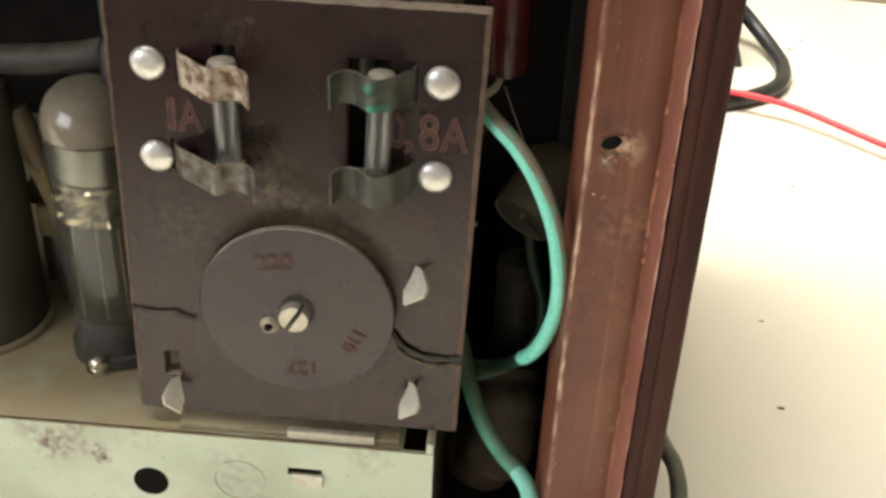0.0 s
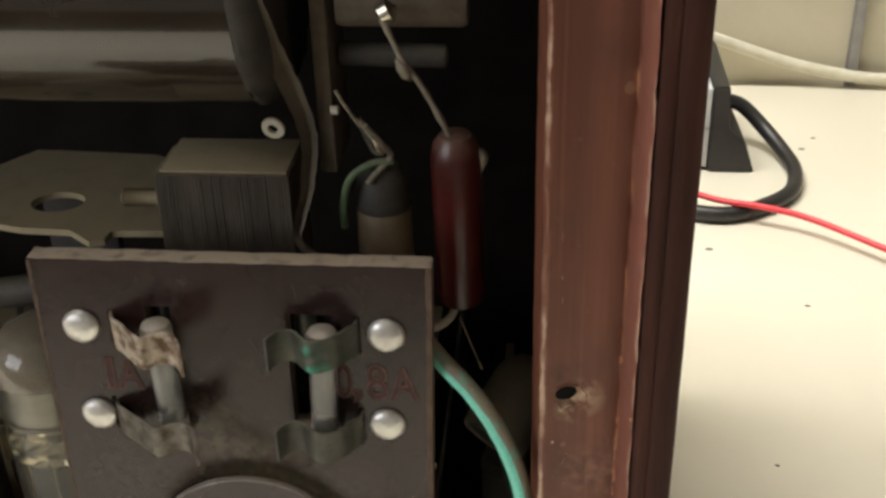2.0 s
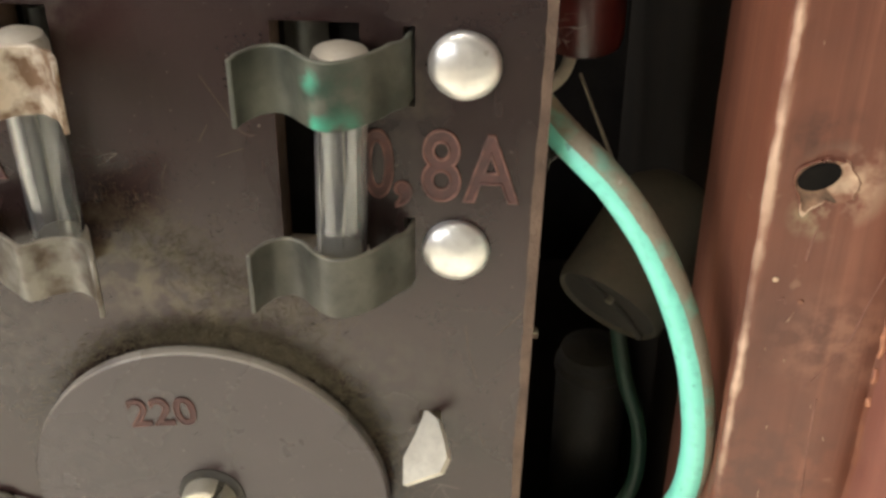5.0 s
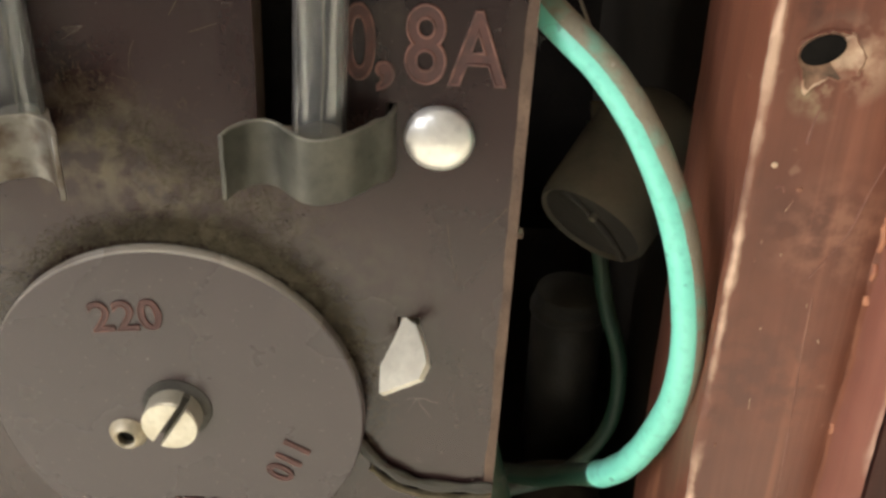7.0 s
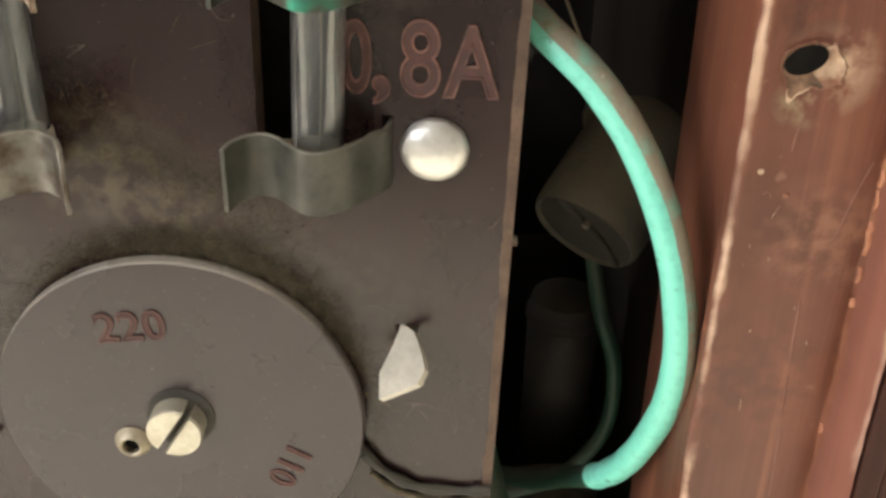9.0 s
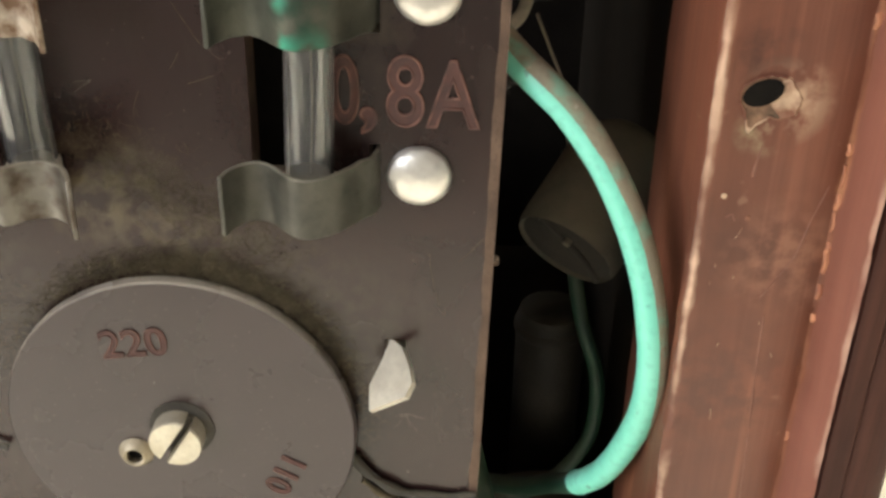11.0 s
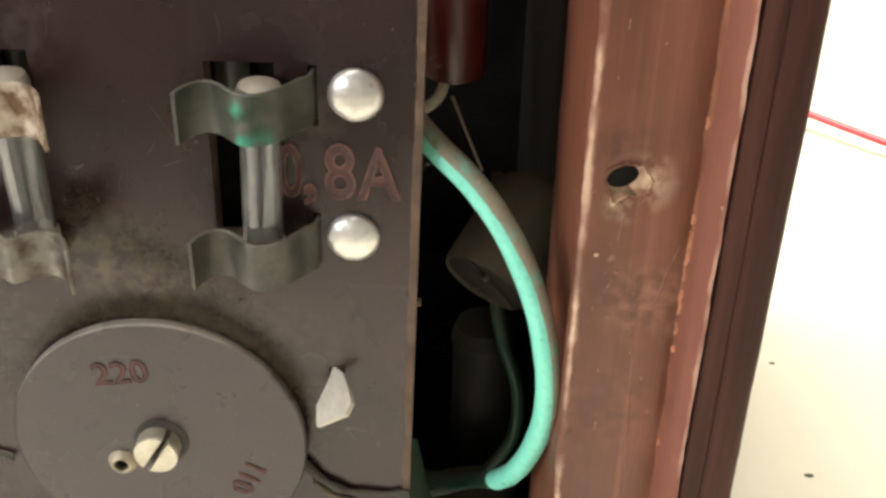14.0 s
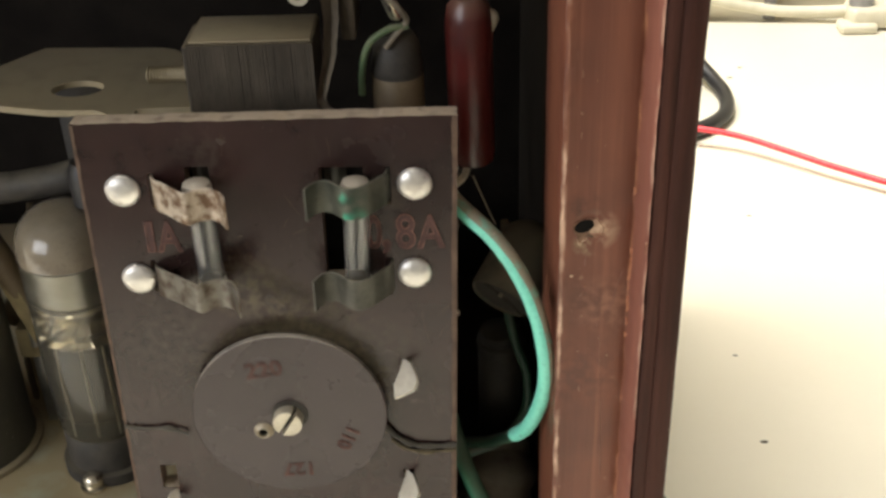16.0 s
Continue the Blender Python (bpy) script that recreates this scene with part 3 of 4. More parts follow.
for x, z in ((57.9, 142), (60.6, 139.6), (71, 149)):
    part("nick", lathe([(0.32, 0), (0.25, -0.1), (0, -0.1)], (x, -6.12 if x < 69 else -6.95, z), (0, 1, 0), 9), WOOD_BARE, post, "small pale nick")
for line, r in (([(68.0, -6.02, 143.4), (66.9, -6.12, 139.6), (66.0, -6.14, 135.6), (64.4, -6.2, 132.4), (63.2, -6.2, 130.2)], 0.10), ([(64.0, -6.2, 128), (64.3, -6.2, 120), (65.0, -6.2, 107), (65.6, -6.2, 90)], 0.09), ([(60.8, -6.04, 147.6), (60.5, -6.04, 145.6), (60.4, -6.04, 144.2)], 0.10), ([(58.4, -6.02, 139.6), (59.0, -6.02, 139.9), (59.3, -6.02, 139.2)], 0.12)):
    part("scratch", hose(line, r, 6, 5, wobble=1.2), WOOD_SCAR, post, "faint pale scratch in the stain")
for k, (z, ln) in enumerate(((147.5, 1.2), (144.6, 2.4), (141.8, 1.6), (139.4, 2.2), (136.6, 1.0), (134.8, 2.6), (131.2, 1.8), (128.0, 0.8), (160.4, 1.4), (112.0, 1.2))):
    part("chip", hose([(69.14, -6.0, z - ln / 2), (69.22, -6.3, z), (69.14, -6.0, z + ln / 2)], 0.26 + 0.05 * (k % 3), 7, 3, wobble=0.8), WOOD_CHIP, post, "orange-brown chip on the bead edge")
part("chip", hose([(70.86, -11.7, 150.2), (70.92, -11.9, 151.4), (70.98, -11.9, 152.6)], 0.24, 7, 3, wobble=0.9), WOOD_BARE, post, "pale chip on the bead")
# flat black disc instead of a shaded hole; the post isn't cut
part("hole_shade_disc", hole_core(), HOLE_SHADE, post, "black disc for the shade in the screw hole")
side = bmesh.new()
plan = [(71.4, -11.4), (71.7, -12.3), (72.6, -12.6), (73.9, -12.5), (74.3, -12.1), (74.8, -12.4), (76.6, -12.4), (78.0, -12.1), (78.6, -11.5), (78.8, -10.2), (78.8, 10), (78.8, BACK), (71.4, BACK)]
rows = [[side.verts.new((x + 0.12 * noise.noise(Vector((x, y, z * 0.1))), y, z)) for x, y in plan] for z in [TOP * i / 40 for i in range(41)]]
for a, b in zip(rows, rows[1:]):
    for k in range(len(plan)):
        side.faces.new((a[k], a[(k + 1) % len(plan)], b[(k + 1) % len(plan)], b[k]))
side.faces.new(rows[0])
side.faces.new(rows[-1])
part("side_panel", side, WOOD_DARK, cabinet, "dark red veneered side board with a rounded edge")
part("side_panel", box(-440, -420, -5.0, BACK, 0, TOP, 1.6, seg=3), WOOD_DARK, cabinet, "dark red veneered side board")
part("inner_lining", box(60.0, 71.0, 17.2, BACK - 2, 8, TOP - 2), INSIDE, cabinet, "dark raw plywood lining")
part("top_board", box(-419.5, 71.1, -5, BACK, TOP - 12, TOP, 1.0), WOOD_DARK, cabinet)
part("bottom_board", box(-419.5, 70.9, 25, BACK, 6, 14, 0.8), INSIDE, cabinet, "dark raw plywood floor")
part("front_board", box(-419.5, 66, BACK - 8, BACK - 0.5, 14.5, TOP - 12.5), INSIDE_SHADE, cabinet, "plywood front board, coloured darker for the shade inside")

# ---- chassis ----
chassis = thing("chassis", (-190, 60, 14), "pale green painted steel radio chassis with dust on top", "chassis")
CZ = 70.0


def chassis_shell():
    xs = [-400, -300, -200, -120, -80] + [-76 + 4 * i for i in range(27)] + [29.6]
    zs = [14.2, 30, 46, 50.5, 52, 54, 56, 58, 60.3, 62.5, CZ]
    holes = [(-3.2, 4.0, 60.3, 62.5)]
    return pierced_plate(xs, zs, holes, -3.6, -2.4, lambda x, z: (x, z))


part("rear_apron", chassis_shell(), CHASSIS, chassis, "pale green painted rear apron with stains", smooth=False)
part("top_sheet", box(-400, 22.5, -3.2, 150, CZ - 1.2, CZ, 0.3), CHASSIS, chassis, "dusty chassis top")
# pitch colour instead of green: the shade on this side is painted in
part("side_sheet", box(28.4, 29.6, -2.3, 150, 14.2, CZ - 1.4, 0.3), TAR, chassis, "chassis side, coloured dark for shade")
part("corner_lip", box(27.9, 29.6, -3.4, 4.5, CZ - 1.3, CZ + 3.0, 0.5), CHASSIS, chassis, "upturned pale corner")
# the hole's shade as a black disc on the apron
part("apron_hole", lathe([(4.1, 0), (4.1, 0.25), (0, 0.25)], (-36.8, -3.9, 54.5), (0, 1, 0), 28), HOLE_SHADE, chassis, "black disc for the shade in a round hole")
part("folded_tab", outline_slab([(-2.8, 57.6), (4.2, 57.9), (4.4, 61.4), (-2.6, 61.2)], -4.6, -3.9, 0.2), LUG, chassis, "bent metal tab in a slot")
part("punch_ring", lathe([(6.2, 0), (6.2, -0.18), (5.8, -0.22), (5.7, 0.02)], (-15.5, -3.62, 57.0), (0, 1, 0), 40, caps=False), CHASSIS, chassis, "faint round pressing")
part("panel_foot", box(-29, 21.5, -1.6, 6, CZ + 0.05, CZ + 1.6, 0.3), PLATE, chassis, "beige mounting strip")
part("panel_foot", box(-4, 16, -2.4, -0.4, CZ + 0.15, CZ + 2.6, 0.3), PALE, chassis, "pale mounting strip")
part("bolt_head", lathe([(3.4, 0), (3.5, 0.8), (2.6, 1.0), (2.6, 2.6), (2.2, 3.6), (1.2, 4.2), (0, 4.4)], (-54.0, 17.0, CZ), n=24), BRIGHT, chassis, "shiny round bolt head")

# ---- fuse panel ----
panel = thing("fuse_panel", (0, 0, 74.5), "dark brown laminate fuse panel with sawn dusty edges", "panel")
HOLES = [(10.0, 18.4, 138.5, 163.8), (22.4, 23.5, 155.6, 163.6), (22.4, 23.5, 136.0, 143.4), (-15.6, -10.9, 139, 164.6), (-22.7, -21.7, 156, 163.4), (-24.9, -23.9, 136.8, 144.2),
         (24.0, 26.4, 112.6, 118.6), (23.6, 26.0, 82.0, 88.2), (-30.6, -27.0, 84.4, 91.0)]
xs = sorted({-35.6, 36.3} | {round(-34 + 2 * i, 1) for i in range(35)} | {h[0] for h in HOLES} | {h[1] for h in HOLES})
zs = sorted({74.5, 174.0, 173.2} | {78.0 + 4 * i for i in range(24)} | {h[2] for h in HOLES} | {h[3] for h in HOLES})


def panel_place(x, z):
    """The board is cut a little out of square; its top edge is roughly sawn."""
    lean = 0.023 if abs(x) > 33 else 0.011
    dx = -lean * (174 - z)
    if z > 173.9:
        z += 0.16 * noise.noise(Vector((x * 0.45, 0, 1.7))) + 0.2 * noise.noise(Vector((x * 1.4, 0, 5.2)))
    return x + dx, z


board = part("board", pierced_plate(xs, zs, HOLES, 0.0, 4.0, panel_place), [PANEL, PANEL_EDGE], panel, "dark brown laminate board", smooth=False)


def sawn_edge(x_in, x_out):
    """The roughly broken side edge of the board."""
    bm = bmesh.new()
    rows = []
    for i in range(121):
        z = 74.7 + i * 99.0 / 120
        dx = -0.023 * (174 - z)
        j = 0.22 * noise.noise(Vector((x_in, 0, z * 0.25))) + 0.12 * noise.noise(Vector((x_in, 3, z * 1.1)))
        rows.append([bm.verts.new((x + dx, y, z)) for x, y in ((x_in + j, 0.02), (x_in + j, -0.06), (x_out, -0.04), (x_out, 3.9), (x_in, 3.9))])
    for a, b in zip(rows, rows[1:]):
        for k in range(5):
            bm.faces.new((a[k], a[(k + 1) % 5], b[(k + 1) % 5], b[k]))
    bm.faces.new(rows[0])
    bm.faces.new(rows[-1])
    return bm


part("sawn_edge", sawn_edge(35.45, 36.5), PANEL_EDGE, board, "rough brown sawn edge")
part("sawn_edge", sawn_edge(-35.2, -35.8), PANEL_EDGE, board, "rough brown sawn edge")
for figure, size, x, z, narrow in (("1", 9.6, -24.4, 149.2, 1.2), ("A", 9.6, -20.7, 149.1, 0.70), ("0", 10.2, 19.6, 149.0, 0.62), (",", 10.2, 22.0, 149.2, 1.0), ("8", 10.6, 25.8, 149.0, 0.76), ("A", 10.2, 30.7, 148.8, 0.74)):
    lettering("rating_mark", figure, size, (x, z), 0, RED_INK, RED_EDGE, board, narrow=narrow)


def rivet_mesh(x, z, seed):
    bm = lathe([(3.4, 0), (3.45, -0.35), (3.15, -0.95), (2.4, -1.5), (1.3, -1.78), (0, -1.85)], (x, 0, z), (0, 1, 0), 32)
    for v in bm.verts:
        if v.co.y < -1.4:
            v.co.y += 0.16 + 0.05 * noise.noise(Vector((v.co.x * 1.6, seed, v.co.z * 1.6)))
        s = noise.noise(Vector((v.co.x * 0.7 + seed, v.co.z * 0.7, seed)))
        v.co += Vector((s * 0.10, s * 0.07 if v.co.y < -0.4 else 0, s * 0.09))
    return bm


for i, (x, z) in enumerate(((-28, 160), (28, 160), (-28, 140.2), (27.3, 140.0))):
    part("rivet", rivet_mesh(x, z, i * 3.3), ALU, panel, "dull aluminium rivet head")

rnd = random.Random(21)
for x, z, ln, a in ((29, 127, 7, 100), (33, 131, 4, 50), (5, 150, 3, 20), (4, 156, 5, 120), (-2, 147, 3, 75), (-8, 169, 5, 85), (12, 168, 4, 95), (-31, 128, 6, 40), (2.5, 152, 2.2, 60)):
    c, t = math.cos(radians(a)) * ln / 2, math.sin(radians(a)) * ln / 2
    part("scratch", hose([(x - c, -0.01, z - t), (x + rnd.uniform(-0.3, 0.3), -0.015, z), (x + c, -0.01, z + t)], 0.022, 5, 4), FUZZ, board, "fine pale scratch")

# clips: strips that leave a slot, pass before the fuse and flare out
RIGHT_CLIP = [(23.0, 3.0), (22.9, 0.2), (22.2, -1.6), (21.0, -3.2), (19.4, -5.4), (17.4, -6.8), (15.4, -6.9), (13.8, -5.7), (12.4, -4.1), (10.8, -3.6), (9.4, -4.2), (8.3, -5.7), (7.7, -7.2)]
LEFT_CLIP = [(-22.3, 3.0), (-22.2, 0.2), (-21.4, -1.4), (-19.0, -3.6), (-16.4, -6.2), (-15.0, -7.5), (-14.2, -7.6), (-13.2, -6.6), (-11.8, -5.9), (-10.2, -5.8), (-8.6, -6.7), (-7.5, -8.2), (-6.8, -9.6)]
LOW_LEFT_CLIP = [(-24.4, 3.0), (-24.3, 0.2), (-23.4, -1.4), (-20.6, -3.4), (-17.0, -6.2), (-15.0, -7.8), (-14.2, -7.9), (-13.0, -6.8), (-11.4, -6.0), (-9.8, -5.9), (-8.2, -6.9), (-7.1, -8.6), (-6.4, -10.2)]
for path, z0, z1, mat_, lab, slant in ((RIGHT_CLIP, 156.2, 162.9, TIN_GREEN, "dark brass clip with green verdigris", 0.0), (RIGHT_CLIP, 135.9, 142.7, TIN_DARK, "dark tarnished clip", 0.0),
                                (LEFT_CLIP, 156.2, 163.0, TIN_RUST, "pale tinned clip with brown rust", 0.0), (LOW_LEFT_CLIP, 136.6, 143.2, TIN, "grey tarnished clip", 0.0)):
    part("fuse_clip", band(path, z0, z1, 0.55, wave=0.25, slant=slant), mat_, panel, lab)
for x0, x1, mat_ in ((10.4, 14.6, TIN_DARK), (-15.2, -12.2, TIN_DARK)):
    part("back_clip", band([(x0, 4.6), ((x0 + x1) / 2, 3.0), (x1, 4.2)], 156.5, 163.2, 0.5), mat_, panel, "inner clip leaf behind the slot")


# added black backing, in place of the shade seen through the slots
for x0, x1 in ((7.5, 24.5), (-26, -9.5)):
    part("slot_backing", box(x0, x1, 5.2, 9.5, 133.5, 167.5, 0.6), HOLE_SHADE, panel, "added black backing that keeps the slots dark")

# ---- fuses ----


def fuse(low, high, label):
    ob = thing("glass_fuse", low, label, "fuse", "fuses in the panel")
    a, b = Vector(low), Vector(high)
    ax, ln = (b - a).normalized(), (b - a).length
    part("glass_tube", lathe([(2.1, 1.0), (2.55, 1.0), (2.55, ln - 1), (2.1, ln - 1), (2.1, 1.0)], a, ax, 36, caps=False), GLASS, ob, "clear dusty glass tube")
    part("fuse_wire", hose([a + ax * 3, a + ax * ln / 2 + Vector((0.3, 0, 0)), b - ax * 3], 0.09, 6), LEAD, ob, "thin fuse wire")
    part("end_cap", lathe([(2.58, 5.6), (2.78, 5.3), (2.78, 0.8), (2.6, 0.2), (0, 0)], a, ax, 28), CAP, ob, "dusty metal end cap")
    part("end_cap", lathe([(2.58, ln - 6.4), (2.85, ln - 6.0), (2.85, ln - 1.4), (2.5, ln - 0.5), (1.4, ln), (0, ln + 0.1)], a, ax, 28), CAP, ob, "dusty metal end cap")
    return ob


fuse((15.9, -2.6, 135.6), (16.9, -2.6, 162.6), "clear glass fuse held in verdigris brass clips")
fuse((-12.6, -2.6, 136.0), (-13.2, -2.5, 163.0), "clear glass fuse held in rusty tinned clips")

# ---- voltage selector ----
selector = thing("voltage_selector", (-0.7, -0.3, 106.5), "grey-brown round voltage selector disc on the fuse panel", "selector disc")


def disc_mesh():
    n = 96
    bm = bmesh.new()
    rings = []
    for r, y in ((20.75, -1.35), (20.75, -2.65), (20.55, -2.86), (0.0, -2.9)):
        if r == 0:
            rings.append([bm.verts.new((-0.7, y, 106.3))])
        else:
            rings.append([bm.verts.new((-0.7 + r * math.cos(2 * math.pi * i / n), y, 106.3 + r * math.sin(2 * math.pi * i / n))) for i in range(n)])
    for a, b in zip(rings, rings[1:]):
        for i in range(n):
            j = (i + 1) % n
            bm.faces.new((a[i], a[j], b[j], b[i]) if len(b) > 1 else (a[i], a[j], b[0]))
    bm.faces.new(rings[0])
    return bm


disc = part("disc", disc_mesh(), DISC, selector, "grey-brown laminate disc")
lettering("voltage_mark", "220", 5.2, (-5.0, 118.6), 7, RED_INK, RED_EDGE, disc, y=-2.98, space=1.02)
lettering("voltage_mark", "110", 4.4, (11.3, 100.2), -118, RED_INK, RED_EDGE, disc, y=-2.98)
lettering("voltage_mark", "127", 4.8, (0.2, 91.8), 182, RED_INK, RED_EDGE, disc, y=-2.98)


def screw_head():
    bm = bmesh.new()
    ax, az, r = -0.9, 106.2, 3.15
    t = radians(58)
    u, w = Vector((math.cos(t), 0, math.sin(t))), Vector((-math.sin(t), 0, math.cos(t)))
    for s in (1, -1):
        g = 0.42
        a0 = math.asin(g / r)
        pts = [u * (r * math.cos(a)) + w * (s * r * math.sin(a)) for a in [a0 + (math.pi - 2 * a0) * i / 18 for i in range(19)]]
        for y0, y1, k in ((-3.0, -5.3, 1.0), (-5.3, -5.6, 0.93)):
            lo = [bm.verts.new(Vector((ax, y0, az)) + p) for p in pts]
            c = sum(pts, Vector()) / len(pts)
            hi = [bm.verts.new(Vector((ax, y1, az)) + c + (p - c) * k) for p in pts]
            m = len(pts)
            for i in range(m):
                bm.faces.new((lo[i], lo[(i + 1) % m], hi[(i + 1) % m], hi[i]))
            if k < 1:
                bm.faces.new(hi)
    return bm


part("hub", lathe([(7, 0), (7, 1.2), (0, 1.2)], (-0.7, -1.34, 106.3), (0, 1, 0), 28), TAR, selector, "dark spacer behind the disc")
screw = part("screw", screw_head(), SCREW, selector, "slotted nickel cheese-head screw")
# slot floor coloured dark to stand for the shade in it
part("slot_shade", lathe([(3.1, 0), (3.1, -0.72), (0, -0.72)], (-0.9, -2.9, 106.2), (0, 1, 0), 36), TAR, screw, "dark floor for the shade in the screw slot")
# thin dark disc, a little up and right of the screw
part("dark_halo", lathe([(3.9, 0), (3.9, -0.12), (0, -0.12)], (-0.6, -2.92, 106.7), (0, 1, 0), 32), TAR, selector, "dark disc set up and right of the screw")
part("eyelet", lathe([(1.0, 0.6), (1.0, -0.9), (1.25, -1.05), (1.6, -0.8), (2.0, -0.25), (2.15, 0.0)], (-6.6, -2.95, 102.6), (0, 1, 0), 24), EYELET, selector, "hollow brass eyelet")
# black disc painted in for the shade down the bore
part("eyelet_bore", lathe([(1.0, 0), (0.0, 0.02)], (-6.6, -2.99, 102.6), (0, 1, 0), 16), HOLE_SHADE, selector, "black disc for the shade in the eyelet bore")


def tongue(dx, dz, flip=1, squeeze=1.0):
    """A soldering lug bent out of the panel."""
    pts = [(24.2, 0.6, 118.2), (25.7, 0.6, 118.2), (26.7, -2.6, 117.2), (27.1, -5.2, 116.4), (26.4, -5.6, 115.2), (22.3, -5.8, 112.6), (22.1, -4.6, 114.2), (23.4, -2.4, 116.4)]
    out = []
    for x, y, z in pts:
        out.append(Vector((24.6 + flip * (x - 24.6) * squeeze + dx, y, z + dz)))
    flat = (out[3] - out[0]).cross(out[5] - out[0]).normalized()
    out = [p - Vector((0, (p - out[0]).dot(flat) / flat.y, 0)) for p in out]
    bm = bmesh.new()
    c = sum(out, Vector()) / len(out)
    nrm = (out[3] - out[0]).cross(out[5] - out[0]).normalized() * 0.45
    a = [bm.verts.new(p + nrm) for p in out]
    b = [bm.verts.new(p - nrm) for p in out]
    ca, cb = bm.verts.new(c + nrm), bm.verts.new(c - nrm)
    n = len(out)
    for i in range(n):
        j = (i + 1) % n
        bm.faces.new((a[i], a[j], ca))
        bm.faces.new((b[j], b[i], cb))
        bm.faces.new((a[i], b[i], b[j], a[j]))
    return bm


for dx, dz, flip, sq in ((0, 0, 1, 1.0), (-0.6, -30.7, 1, 0.9), (-53.6, -34.4, -1, 0.8)):
    part("solder_lug", tongue(dx, dz, flip, sq), LUG, panel, "pale tinned lug bent outwards", smooth=False)
part("contact_spring", hose([(-37.2, -0.3, 102.4), (-33, -0.5, 101.8), (-28, -0.6, 101.9), (-23.5, -0.8, 100.4)], 0.55, 8, wobble=0.8), TAR, panel, "dark dusty spring wire")
part("contact_spring", hose([(19.2, -0.9, 101.5), (22, -0.8, 98.0), (26, -0.6, 95.6), (31, -0.5, 95.2), (34.6, -0.4, 95.4)], 0.6, 8, wobble=0.8), TAR, panel, "dark dusty spring wire")
part("contact_spring", hose([(20.5, -0.5, 97.4), (23.5, -0.5, 94.8), (28, -0.4, 93.6), (34.4, -0.3, 94.0)], 0.45, 8, wobble=1.2), FUZZ, panel, "dust-covered wire")
part("edge_tag", box(34.6, 36.1, 1.0, 2.2, 128.4, 129.2, 0.2), PANEL_EDGE, panel, "small tag on the panel edge")


def round_disc(rnd):
    a = rnd.gauss(math.pi / 2 - 0.28, 0.55)
    r = rnd.uniform(20.4, 21.6) + abs(rnd.gauss(0, 1.3))
    return (-0.7 + r * math.cos(a), rnd.uniform(-1.6, -0.2), 106.5 + r * math.sin(a)), (rnd.uniform(-1, 1), -0.3, rnd.uniform(-0.6, 0.6))


part("dust_fluff", fibres(5200, round_disc, 1.1, 0.024, 3), FUZZ, panel, "brown fluff caught above the disc", smooth=False)["kind"] = "stuff"


def smear(rnd):
    k = rnd.random()
    x, z = -9 + 21 * k + rnd.gauss(0, 2.4), 144 - 15 * k + rnd.gauss(0, 2.0)
    return (x, -0.1, z), (rnd.uniform(-1, 1), -0.12, rnd.uniform(-1, 1))


def edge_fluff(rnd):
    x, z = rnd.choice(((36.2, 163.5), (34.6, 95.0), (33.0, 94.2), (35.9, 150.5)))
    return (x + rnd.gauss(0, 0.5), rnd.uniform(-0.3, 1.5), z + rnd.gauss(0, 0.6)), (rnd.uniform(-0.3, 1), -0.3, rnd.uniform(-1, 1))


part("dust_fluff", fibres(80, edge_fluff, 1.6, 0.014, 8), FUZZ_PALE, panel, "pale fluff on the panel edge", smooth=False)["kind"] = "stuff"


def hair(rnd):
    x, z = rnd.choice(((7.4, 155.6), (-8.6, 136), (-6, 150), (26, 108.5), (25.5, 78)))
    return (x, -4.0 if x > 7 and z > 150 else -1.0, z), (rnd.uniform(-1, 0.4), -0.2, rnd.uniform(-1, 0.3))


part("dust_fluff", fibres(11, hair, 2.2, 0.014, 12), FUZZ_PALE, panel, "loose pale hairs", smooth=False)["kind"] = "stuff"
part("dust_fluff", fibres(2600, smear, 1.0, 0.016, 5), FUZZ, panel, "thin brown dust on the panel", smooth=False)["kind"] = "stuff"

# ---- green mains cable ----
cable = thing("green_cable", (50, 0, 60), "turquoise green mains cable looped round the cabinet post", "cable")
MAIN = [(28, 14, 158), (33.2, 8, 154.4), (37.6, 4.4, 150.9), (42.8, 1.5, 146.7), (47.5, -0.5, 140.2), (51.4, -2, 131), (53.4, -3, 121), (53.6, -2.0, 112), (52.4, 1.0, 103.4), (50.6, 4, 96.6), (48.6, 7, 92.0), (47.9, 8.4, 90.6)]
part("sheath", hose(MAIN, 1.68, 20, wobble=0.05), GREEN, cable, "turquoise plastic sheath")
FILM = []
for p, q_, r_ in zip(MAIN, MAIN[1:], MAIN[2:]):
    t = (Vector(r_) - Vector(p)).normalized()
    FILM.append(tuple(Vector(q_) + Vector((-t.z, -0.1, t.x)).normalized() * 0.38))
part("dust_film", hose(FILM[:8], 1.60, 18, steps=20, wobble=0.05, taper=lambda k: 1.0 - 0.10 * k * k), GREEN_GRIME, cable, "brown-grey dust caked on the upper side")
# shade behind the panel is put into the colour of these runs
part("sheath", hose([(48.2, 7.8, 91.2), (47.2, 12.5, 86.6), (45.2, 18, 81.4), (41.8, 22, 77), (36, 28, 72)], 1.5, 16), GREEN_SHADE_DIRT, cable, "dull green sheath, darkened for shade and dirt")
part("sheath", hose([(33, 26, 82), (36.6, 15, 75.4), (40.6, 9.4, 68.8), (45.2, 6, 63.6), (49.3, 3.2, 61.0)], 2.0, 18, wobble=0.05), GREEN_HALF_SHADE, cable, "green sheath, coloured darker for half shade")
